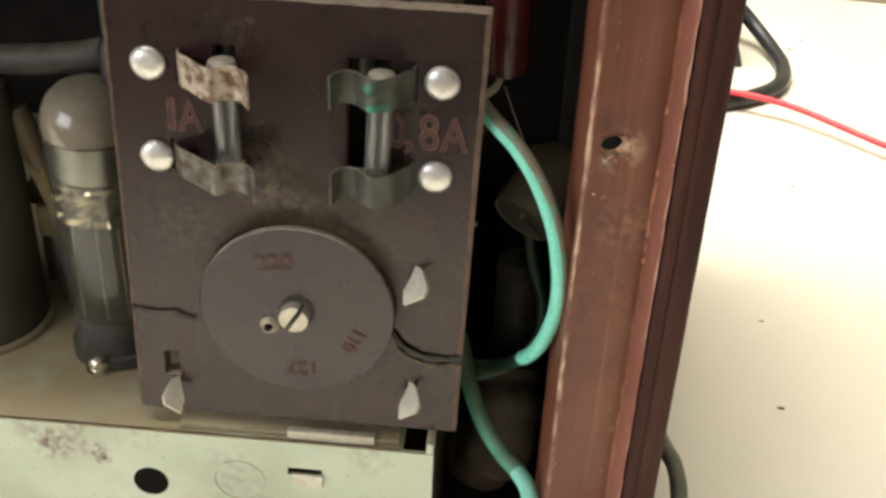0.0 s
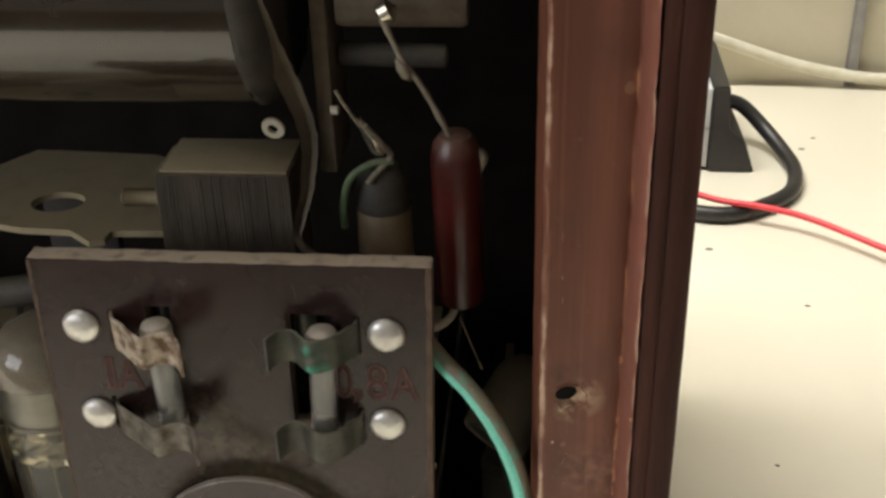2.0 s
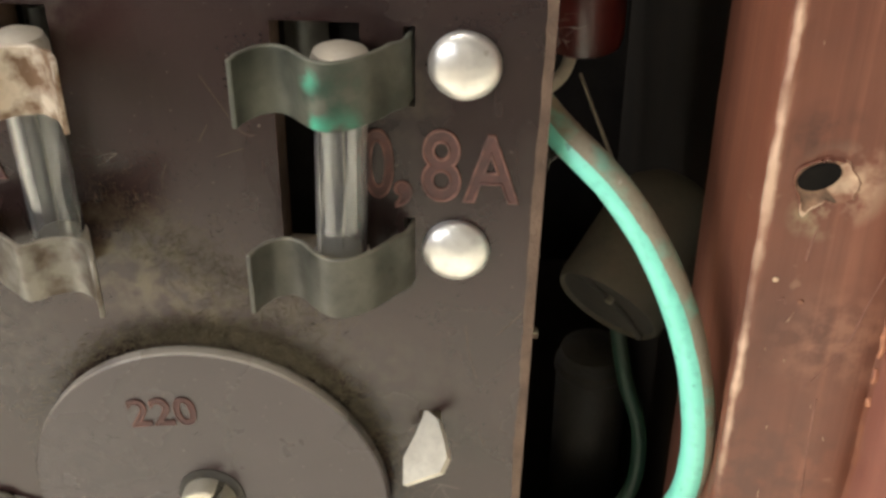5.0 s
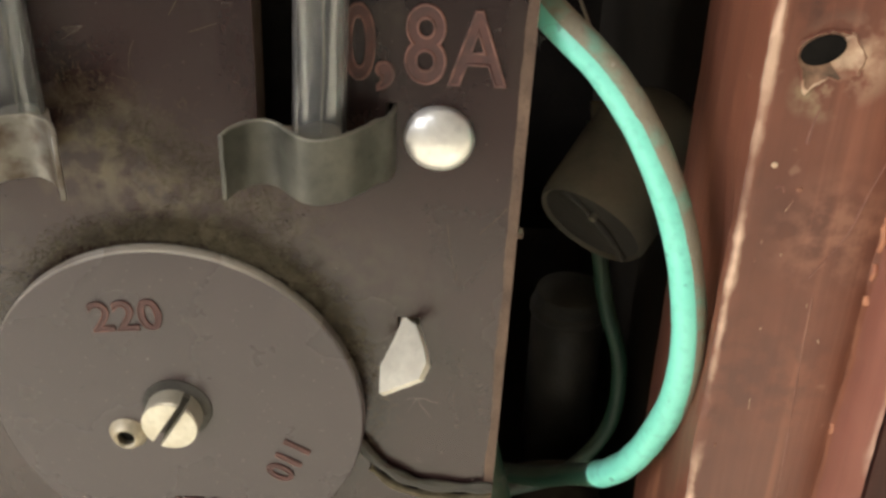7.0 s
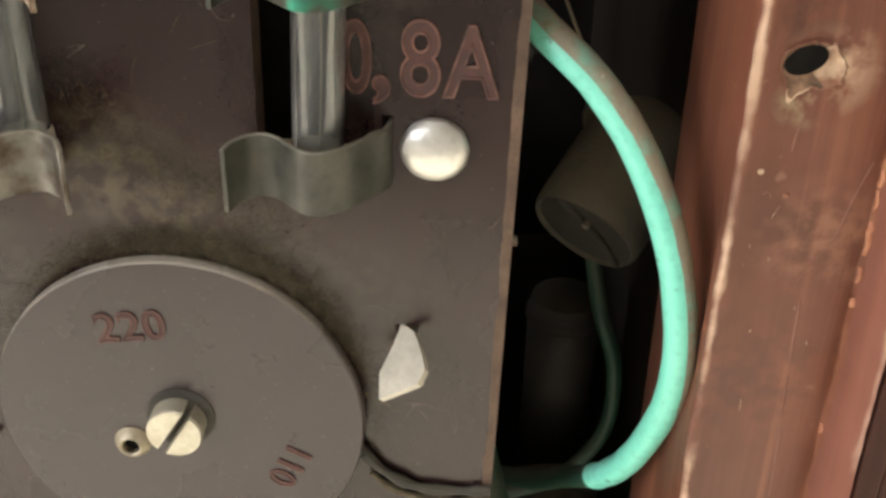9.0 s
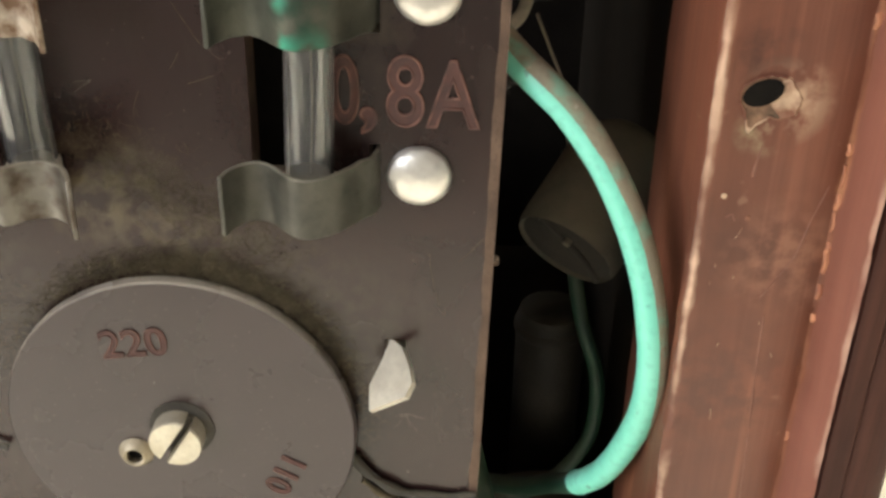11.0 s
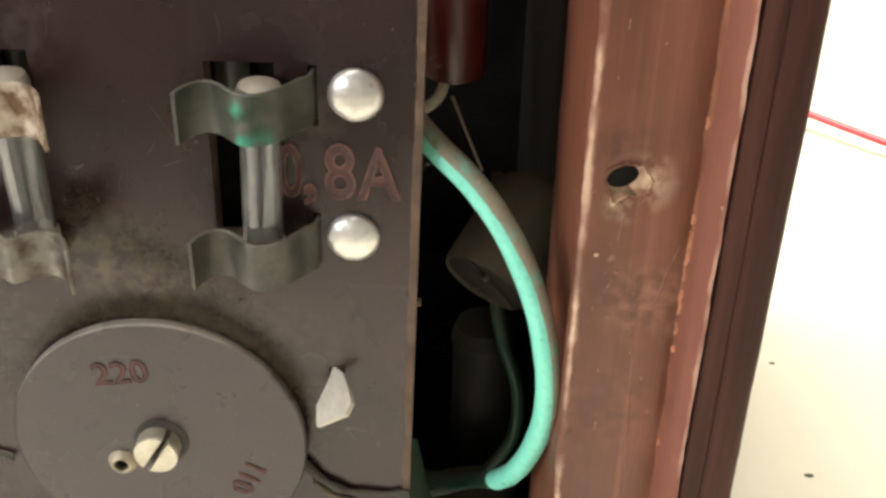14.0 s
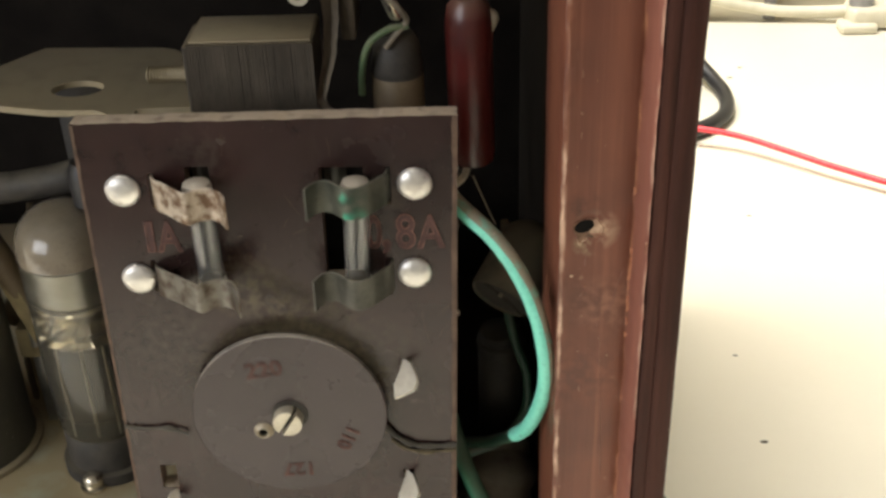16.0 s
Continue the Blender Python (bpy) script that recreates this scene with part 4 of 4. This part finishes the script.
part("sheath", hose([(48.8, 3.5, 61.3), (51.4, 0.2, 59.6), (53.2, -4.6, 57.8), (57, -9.0, 55.6), (66, -12.6, 53.4), (75, -16.4, 53.8), (81.4, -15.0, 56.6), (85.0, -8, 59.6)], 2.0, 18, wobble=0.05), GREEN, cable, "turquoise plastic sheath")
part("sheath", hose([(84.8, -8.6, 59.4), (86.4, -1, 61), (86.0, 8, 62.4), (83.6, 16, 62.6), (81.4, 40, 58), (81.0, 90, 52)], 2.0, 18, wobble=0.05), GREEN_SHADE_DIRT, cable, "dull green sheath, darkened for shade and dirt")
part("inner_lead", hose([(46, 40, 124), (47.4, 33, 110), (49.2, 30, 101), (51.9, 30, 92), (52.0, 30, 82), (49.2, 30, 75), (44.4, 30, 69.6), (36, 30, 66)], 1.15, 14), GREEN_SHADE_DIRT, cable, "green lead behind, coloured dark for the shade")

# ---- inside: valve, cans, coil, capacitors ----
valve = thing("radio_valve", (-52, 28, CZ), "glass radio valve with a dusty brown dome standing on the chassis", "valve")
part("base", lathe([(11.8, 0), (11.8, 3), (10.4, 3.4), (10.4, 12), (9.8, 13)], (-52, 28, CZ), n=36), TAR, valve, "black valve base")
part("bulb", lathe([(10.0, 12.0), (10.9, 15), (11.3, 30), (11.3, 56), (11.2, 61.6)], (-52, 28, CZ), n=40, caps=False), DARK_GLASS, valve, "dusty clear glass bulb")
part("dome", lathe([(10.9, 60.6), (11.4, 60.8), (11.3, 63.4), (10.7, 66.2), (9.2, 69), (6.6, 71), (3.2, 72), (0, 72.2)], (-52, 28, CZ), n=40), GETTER, valve, "dusty brown dome")
part("shield", lathe([(7.6, 0), (8.4, 0.4), (8.4, 9.2), (7.8, 9.6), (0, 9.6)], (-52, 28, CZ + 50), n=36), ANODE, valve, "pale satin shield ring")
foil = lathe([(6.4, 0), (8.0, 1.2), (7.2, 3), (8.2, 5), (7.0, 7.5), (8.1, 10), (7.4, 12)], (-52, 28, CZ + 38), n=30)
for v in foil.verts:
    s_ = noise.noise(v.co * 0.45) + 0.5 * noise.noise(v.co * 1.1)
    v.co.x += 1.5 * s_
    v.co.y += 1.2 * s_
part("foil", foil, BRIGHT, valve, "crumpled bright foil", smooth=False)
part("anode", box(-57.0, -47.0, 24, 32, CZ + 16, CZ + 38, 1.2), TAR, valve, "dark sheet anode")
part("mica", lathe([(9.0, 0), (9.0, 0.6), (0, 0.6)], (-52, 28, CZ + 49.2), n=24), MICA, valve, "brown mica disc")
for k in range(3):
    part("support_rod", hose([(-56.4 + 4.4 * k, 22.8, CZ + 12), (-56.4 + 4.4 * k, 22.8, CZ + 49)], 0.3, 8, 2), LEAD, valve)
part("anode_cap", lathe([(4.5, 0), (4.5, 8), (3.4, 10), (0, 10.4)], (-44.6, 30, CZ + 72), n=24), BLACK, valve, "black top connector")

single("braided_lead", hose([(-130, 44, 138), (-95, 42, 139), (-70, 40, 140.5), (-52, 38, 144), (-45, 32, 149)], 3.6, 16, wobble=0.08), TAR, (-90, 42, 138), "thick grey-brown sleeved lead to the valve top", "cable")
can = thing("capacitor_can", (-92, 34, CZ), "grey dusty metal capacitor can on the chassis", "capacitor")
part("can", lathe([(17.5, 0), (17.8, 1.5), (17.5, 3), (17.5, 62), (16.4, 64.5), (13, 65.6), (0, 65.8)], (-92, 34, CZ), n=48), GREY_CAN, can)
part("base_ring", lathe([(19.5, 0), (19.5, 1.2), (17.6, 1.4)], (-92, 34, CZ), n=48), PLATE, can, "dusty clamp ring")
for i, (p, q_, r, mat_, lab) in enumerate((((-76, 40, 128), (-66, 44, 92), 3.4, WAX, "small waxed paper capacitor"), ((-80, 52, 100), (-62, 50, 96), 4.6, WAX, "small yellowed paper capacitor"))):
    o = thing("paper_capacitor", q_, lab + " among the wiring", "capacitor", "small capacitors")
    a, b = Vector(p), Vector(q_)
    ln = (b - a).length
    part("tube", lathe([(r * 0.8, 0), (r, 0.8), (r, ln - 0.8), (r * 0.8, ln)], a, b - a, 20), mat_, o)
    part("lead", hose([a - (b - a) * 0.4, a, b, b + (b - a) * 0.3 + Vector((0, 0, -4))], 0.5, 8, 4), LEAD, o, "thin wire lead")

wiring = thing("wiring_tags", (-72, 44, CZ), "yellowed paper tags and cloth wires between valve and can", "wiring")
part("paper_tag", outline_slab([(-79.0, 129), (-75.6, 130.4), (-66.4, 99), (-69.6, 97.6)], 38.5, 39.2, 0.2), PALE_YELLOW, wiring, "yellowed paper tag")
part("tag_block", box(-75, -66, 40, 46, 92, 101, 1.0), PALE_YELLOW, wiring, "yellowed terminal block")
part("lug", box(-71, -69.6, 39, 40.2, 96, 104, 0.2), ANODE, wiring, "dull solder lug")
for k in range(5):
    part("cloth_wire", hose([(-78 + 3 * k, 50, CZ + 2), (-76 + 2 * k, 46 - k, 88 + 3 * k), (-72 + k, 44, 104 + 2 * k), (-70 + 4 * k, 56, 128)], 0.9, 8, wobble=0.3), WAX if k % 2 else PAPER, wiring, "brown cloth-covered wire")
part("stand", box(-73, -70, 42.5, 45.5, CZ + 0.05, 92.5, 0.3), ANODE, wiring)

# output transformer with its bracket plate
transformer = thing("output_transformer", (-4, 30, 130), "small iron transformer with stacked dusty laminations", "transformer")
part("core", box(-15.6, 7.9, 18.6, 33.4, 148.2, 181.6, 0.2), LAMINATION, transformer)
rnd = random.Random(9)
x = -16.4
while x < 8.0:
    w = rnd.uniform(0.5, 0.8)
    j = rnd.uniform(-0.05, 0.05) if rnd.random() < 0.8 else 0.12
    part("lamination", box(x, min(x + w, 8.4), 18.2 + j, 33.8 + j, 148, 181.9 + rnd.uniform(-0.04, 0.04)), LAMINATION, transformer, smooth=False)
    x += w + rnd.choice((0.015, 0.02, 0.03, 0.07))
part("dust_layer", box(-16.0, 8.0, 18.8, 33.5, 182.0, 182.5, 0.2), PLATE, transformer, "beige dust lying on the core")
part("clamp", box(-17.6, -16.6, 19.4, 33, 150, 181.2, 0.3), LAMINATION, transformer, "dusty end plate")
bolt = hose([(-27, 26.5, 172.8), (-16, 26.0, 173.0)], 1.5, 14, 2)
for k in range(14):
    lathe([(1.45, 0), (1.85, 0.2), (1.45, 0.4)], (-26.8 + 0.62 * k, 26.48, 172.8), (1, 0, 0), 14, bolt)
part("bolt", bolt, PLATE, transformer, "dusty threaded bolt")


def bracket():
    ring_c, r = (-45.5, 36.5), 5.6
    out = [(-66, 30), (-56, 27), (-49, 25.2), (-36.6, 24.6), (-36.2, 20.2), (-30.4, 20.4), (-30.0, 24.8), (-18.2, 25), (-18, 48), (-30, 60), (-60, 62), (-72, 44)]
    bm = bmesh.new()
    n = 48
    inner, outer = [], []
    for i in range(n):
        a = 2 * math.pi * i / n
        d = Vector((math.cos(a), math.sin(a)))
        best = None
        for p, q_ in zip(out, out[1:] + out[:1]):
            e = Vector(q_) - Vector(p)
            den = d.x * e.y - d.y * e.x
            if abs(den) < 1e-9:
                continue
            f = Vector(p) - Vector(ring_c)
            s, u = (f.x * e.y - f.y * e.x) / den, (f.x * d.y - f.y * d.x) / den
            if s > 0 and -1e-6 <= u <= 1 + 1e-6 and (best is None or s < best):
                best = s
        inner.append((ring_c[0] + r * d.x, ring_c[1] + 0.8 * r * d.y))
        outer.append((ring_c[0] + best * d.x, ring_c[1] + best * d.y))
    rows = [[bm.verts.new((x, y, z)) for x, y in line] for line, z in ((inner, 166), (outer, 166), (outer, 164.6), (inner, 164.6))]
    for a, b in zip(rows, rows[1:] + rows[:1]):
        for i in range(n):
            bm.faces.new((a[i], a[(i + 1) % n], b[(i + 1) % n], b[i]))
    return bm


single("bracket_plate", bracket(), PLATE, (-45, 38, 150), "dusty beige steel bracket plate with a round hole", "bracket")
# pitch colour keeps the upright as dark as the shade below the plate
single("bracket_post", box(-56, -40, 50, 53, CZ + 0.1, 164.5, 0.4), TAR, (-47, 45.5, CZ), "upright under the bracket plate, coloured dark for shade", "bracket")
part("core_foot", box(-12, 4, 22, 30, CZ + 0.1, 148, 0.5), LAMINATION, transformer, "dark iron foot")

drum = thing("varnished_drum", (-60, 36, 190), "large dusty varnished drum lying across above the transformer", "drum")
part("shell", lathe([(25.0, 0), (26, 1), (26, 130), (25, 131)], (-127, 36, 217), (1, 0, 0), 72), DRUM, drum)
wrap = lathe([(26.1, 0), (26.3, 1.2), (25.6, 2.8), (24, 4.2), (21, 5.2), (17, 5.6), (0, 6)], (3.0, 36, 217), (1, 0, 0), 60)
for v in wrap.verts:
    k = noise.noise(v.co * 0.28) + 0.5 * noise.noise(v.co * 0.8)
    v.co += Vector((0.5 * k, 0.4 * k, 0.4 * k))
part("wrapping", wrap, TAR, drum, "crumpled dark paper over the end")
part("drum_bracket", box(-110, -104, 30, 42, CZ + 0.2, 192, 0.5), PLATE, drum)


def droop():
    line = glide([(4.5, 11.5, 222), (7, 15, 211), (9.8, 20, 200), (11.8, 23, 190), (12.0, 21.5, 182), (10.4, 18, 174), (10.8, 15, 170), (15.2, 10, 168.5)], 6)
    bm = bmesh.new()
    rows = []
    for i, c in enumerate(line):
        w = 0.7 + 2.5 * (1 - i / (len(line) - 1)) ** 1.6
        s = 0.8 * noise.noise(c * 0.35)
        rows.append([bm.verts.new((c.x + k * w + s, c.y + 0.9 * math.cos(k * 3) - 0.4 * s + o, c.z)) for o in (0, 0.5) for k in (-1, -0.5, 0, 0.5, 1)])
    for a, b in zip(rows, rows[1:]):
        for k in range(4):
            bm.faces.new((a[k], a[k + 1], b[k + 1], b[k]))
            bm.faces.new((a[k + 5], b[k + 5], b[k + 6], a[k + 6]))
        bm.faces.new((a[0], b[0], b[5], a[5]))
        bm.faces.new((a[4], a[9], b[9], b[4]))
    return bm


part("paper_strip", droop(), PAPER, drum, "torn brown paper strip hanging down")
part("eyelet_lug", lathe([(1.0, 0), (2.1, 0), (2.2, 0.4), (2.1, 0.8), (1.0, 0.8), (1.0, 0)], (6.2, 19.4, 190.8), (0.15, 1, 0.25), 24, caps=False), PALE, drum, "pale eyelet lug")
part("side_rail", box(13.6, 16.6, 24, 40, 180, 245, 0.5), PAPER, drum, "brown fibre rail")
part("rail_pin", lathe([(0.9, 0), (0.95, 1.3), (0, 1.7)], (16.4, 23.2, 193.2), (1, 0, 0), 12), PALE, drum, "pale pin")

red = thing("red_resistor", (38.5, 22, 152), "dark red enamelled tubular resistor hung on its wire leads", "resistor")
part("body", lathe([(3.0, 0), (4.4, 0.8), (4.7, 2.2), (4.7, 32), (4.2, 35), (2.9, 36.8), (0, 37.4)], (39.6, 24, 152.4), (-0.015, -0.05, 1), 36), RED_BODY, red)
part("lead", hose([(38.3, 21.5, 188.6), (36.6, 20.5, 193), (33.6, 19.4, 199.5), (30.4, 18.4, 205), (27, 18, 213)], 0.6, 10, wobble=0.3), LEAD, red, "dusty wire lead")
part("solder_blob", lathe([(0, 0), (1.1, 1.5), (1.2, 3.2), (0.5, 5.0)], (31.9, 18.8, 200.5), (-0.5, -0.1, 1), 12), LEAD, red, "dusty joint")
part("side_tag", hose([(42.6, 22, 187), (43.9, 22, 185.4), (43.9, 22, 183), (43.2, 22, 181.6)], 0.6, 10, wobble=1.6), LEAD, red, "pale wire tag")
part("lead", hose([(38.8, 24, 152.6), (37.4, 22, 149.6), (34.0, 20, 148.2), (30, 22, 147.6)], 0.8, 10), PALE, red, "pale lower lead")
part("lead", hose([(39.5, 20, 151), (41.6, 18, 146.5), (44.0, 16, 141.5)], 0.2, 8), LEAD, red, "loose thin wire")

wax = thing("tubular_capacitor", (24.6, 27, 140), "brown waxed paper capacitor with soldered wires on top", "capacitor")
part("tube", lathe([(5.2, 0), (5.5, 1), (5.4, 35), (5.1, 35.6)], (24.4, 28, 136), n=32), WAX, wax)
part("pitch_end", lathe([(5.2, 0), (5.5, 1.2), (5.2, 4), (4.7, 7), (3.4, 9), (0, 10)], (24.4, 28, 171), n=28), TAR, wax, "dark pitch end")
part("terminal", lathe([(0.8, 0), (1.5, 1.2), (1.3, 5), (0.5, 9)], (25.2, 23.6, 184.5), (-0.42, -0.35, 1), 14), BRIGHT, wax, "bright solder terminal")
part("wire", hose([(22.4, 18.6, 192), (20.4, 17.4, 196), (18.8, 16.6, 199.5)], 0.35, 8), LEAD, wax, "thin wire")
part("wire", hose([(23.0, 20.0, 191.5), (25.6, 22, 187), (26.8, 24, 183.8), (24.6, 23.4, 181.2), (22.4, 22.6, 178.6)], 0.6, 8), LEAD, wax, "brown wire")
part("green_sleeve", hose([(27.0, 24.4, 182.6), (23.2, 23.2, 182.4), (19.2, 22.6, 179.6), (17.4, 23.4, 173.8), (17.0, 25, 168)], 0.75, 10), SLEEVE, wax, "green sleeved wire")

can2 = thing("oval_capacitor", (44, 40, 110), "grey-brown dusty capacitor can behind the cable", "capacitor")
CAN_AXIS = (0.50, 0.70, 0.51)
CAN_AT = (45.4, 26.0, 116.0)
part("body", lathe([(6.7, 0.3), (7.1, -0.2), (7.5, 0.6), (7.6, 2.5), (7.6, 14), (7.0, 17), (5.0, 19.2), (0, 20)], CAN_AT, CAN_AXIS, 40, caps=False), CAN_BROWN, can2)
part("end_face", lathe([(6.75, 0.35), (5.2, 0.8), (2.6, 0.5), (0, 0.7)], CAN_AT, CAN_AXIS, 36), TAR, can2, "dark sunken pitch end")
q = Vector((0, 0, 1)).rotation_difference(Vector(CAN_AXIS).normalized())
part("seam", hose([Vector(CAN_AT) + q @ Vector(v) for v in ((-5.4, -3.2, 0.4), (-2, -2.6, 0.1), (2.4, -0.6, 0.1), (6.2, 2.8, 0.2))], 0.5, 8, wobble=0.8), TAR, can2, "folded dark seam")
part("terminal", lathe([(0.55, 0), (0.5, -0.8), (0, -1.0)], Vector(CAN_AT) + q @ Vector((-0.6, -2.6, 0.3)), CAN_AXIS, 10), LEAD, can2, "small dull terminal")
part("strap", box(47, 49, 36, 60, 116, 118, 0.4), PLATE, can2)
single("cloth_roll", hose([(38, 58, 18), (41, 46, 24), (45, 40, 36), (46.5, 41, 46), (46, 50, 53)], 8.5, 24, wobble=0.3), PAPER, (46, 40, 16), "brown cloth roll on the cabinet floor", "cloth")
tall = thing("standing_can", (47, 62, 14), "dim brown metal can standing on the cabinet floor", "capacitor")
part("can", lathe([(6.0, 0.1), (6.2, 1), (6.2, 66), (5.6, 68.4), (4, 69.4), (0, 69.6)], (47, 62, 14), n=32), TAR, tall)
part("rim", lathe([(6.25, 64), (6.6, 64.5), (6.6, 65.5), (6.25, 66)], (47, 62, 14), n=32, caps=False), TAR, tall, "rolled rim")
rail = thing("tag_rail", (30, 40, 205), "brown fibre tag rail with dusty parts above the resistor", "tag strip")
part("rail", lathe([(1.8, 0), (2.2, 0.6), (2.2, 19.5), (1.8, 20)], (17.5, 30, 201.5), (1, 0, -0.02), 20), TAR, rail, "dark rod")
part("rail_end", lathe([(3.5, 0), (3.8, 1), (3.8, 22), (3.3, 23)], (18.5, 26, 212), (1, 0, 0), 24), PAPER, rail, "dusty brown tubular part")
part("solder_joint", lathe([(0, 0), (2.0, 1), (2.2, 2.6), (0, 4)], (26.5, 18.0, 212.6), (0.8, 0, 0.4), 14), BRIGHT, rail, "bright solder joint")

# ---- table clutter behind the cabinet ----
strip = thing("power_strip", (53, 428, 0), "white power strip with a black end cap on the table", "power strip")
part("body", box(-66, 140.8, 400, 468, 2.0, 47.0, 1.6), WHITE_PLASTIC, strip, "white plastic body")
part("cover_line", box(-66, 140.7, 399.4, 400.4, 24.6, 25.2), METAL_GREY, strip, "seam line")
capm = bmesh.new()
f = [(141.0, 0.3), (165.4, 0.3), (159.6, 17.4), (150.5, 23.5), (149.0, 48.6), (141.0, 48.6)]
lo = [capm.verts.new((x, 398.5, z)) for x, z in f]
hi = [capm.verts.new((x if x < 151 else x - 2, 469.5, z)) for x, z in f]
for i in range(len(f)):
    j = (i + 1) % len(f)
    capm.faces.new((lo[i], lo[j], hi[j], hi[i]))
capm.faces.new(lo)
capm.faces.new(hi)
bmesh.ops.bevel(capm, geom=capm.edges[:], offset=0.8, segments=2, affect="EDGES")
part("end_cap", capm, BLACK, strip, "black plastic end cap", smooth=False)
part("socket", lathe([(11, 0), (11, 0.4), (10, 0.5), (0, 0.5)], (118, 434, 47.0), n=28), BLACK, strip, "dark round socket opening")
part("cable", hose([(150, 436, 27), (162, 436, 23), (174, 428, 13), (182.4, 412, 6.5), (185.4, 394, 4.4), (180.5, 371, 4.2), (167, 355, 4.2), (146, 343, 4.2), (126, 345, 4.2), (102, 354, 4.2), (86, 374, 4.4)], 4.0, 18), BLACK, strip, "thick black mains cable")
single("red_wire", hose([(84, 388, 6), (108, 375, 8), (137, 350, 9.2), (160, 340, 10.2), (182, 330, 9.2), (215, 302, 7.4), (241, 282, 6), (300, 232, 3.6), (380, 165, 1.8)], 1.6, 12), RED_WIRE, (200, 318, 0), "thin red wire lying across the table", "wire")
single("cream_cable", hose([(90, 525, 54), (140, 525, 37), (169, 524.5, 26.5), (205, 523, 15), (241, 521, 8), (264, 519, 7), (290, 514, 9), (306, 508, 10)], 3.6, 14), BEIGE_WIRE, (262, 520, 0), "cream cable hanging down along the wall", "cable")
single("wall_trim", box(238.5, 245, 523.5, 529.9, 0.2, 420, 0.8), METAL_GREY, (242, 527, 0), "grey metal strip on the wall", "trim", kind="structure")
plug = thing("cream_plug", (302, 508, 0), "cream plastic cable plug lying near the wall", "plug")
part("body", box(286, 320, 498, 521, 1.0, 15, 4.0, seg=3), BEIGE_WIRE, plug, "rounded cream body")
part("ring", lathe([(5, 0), (7.5, 0), (7.5, 6), (5, 6)], (294, 509, 15), n=24, caps=False), METAL_GREY, plug, "grey metal ring")
part("foot", box(279, 302, 493, 507, 0.2, 6, 2.0, seg=3), BEIGE_WIRE, plug, "cream strain relief")
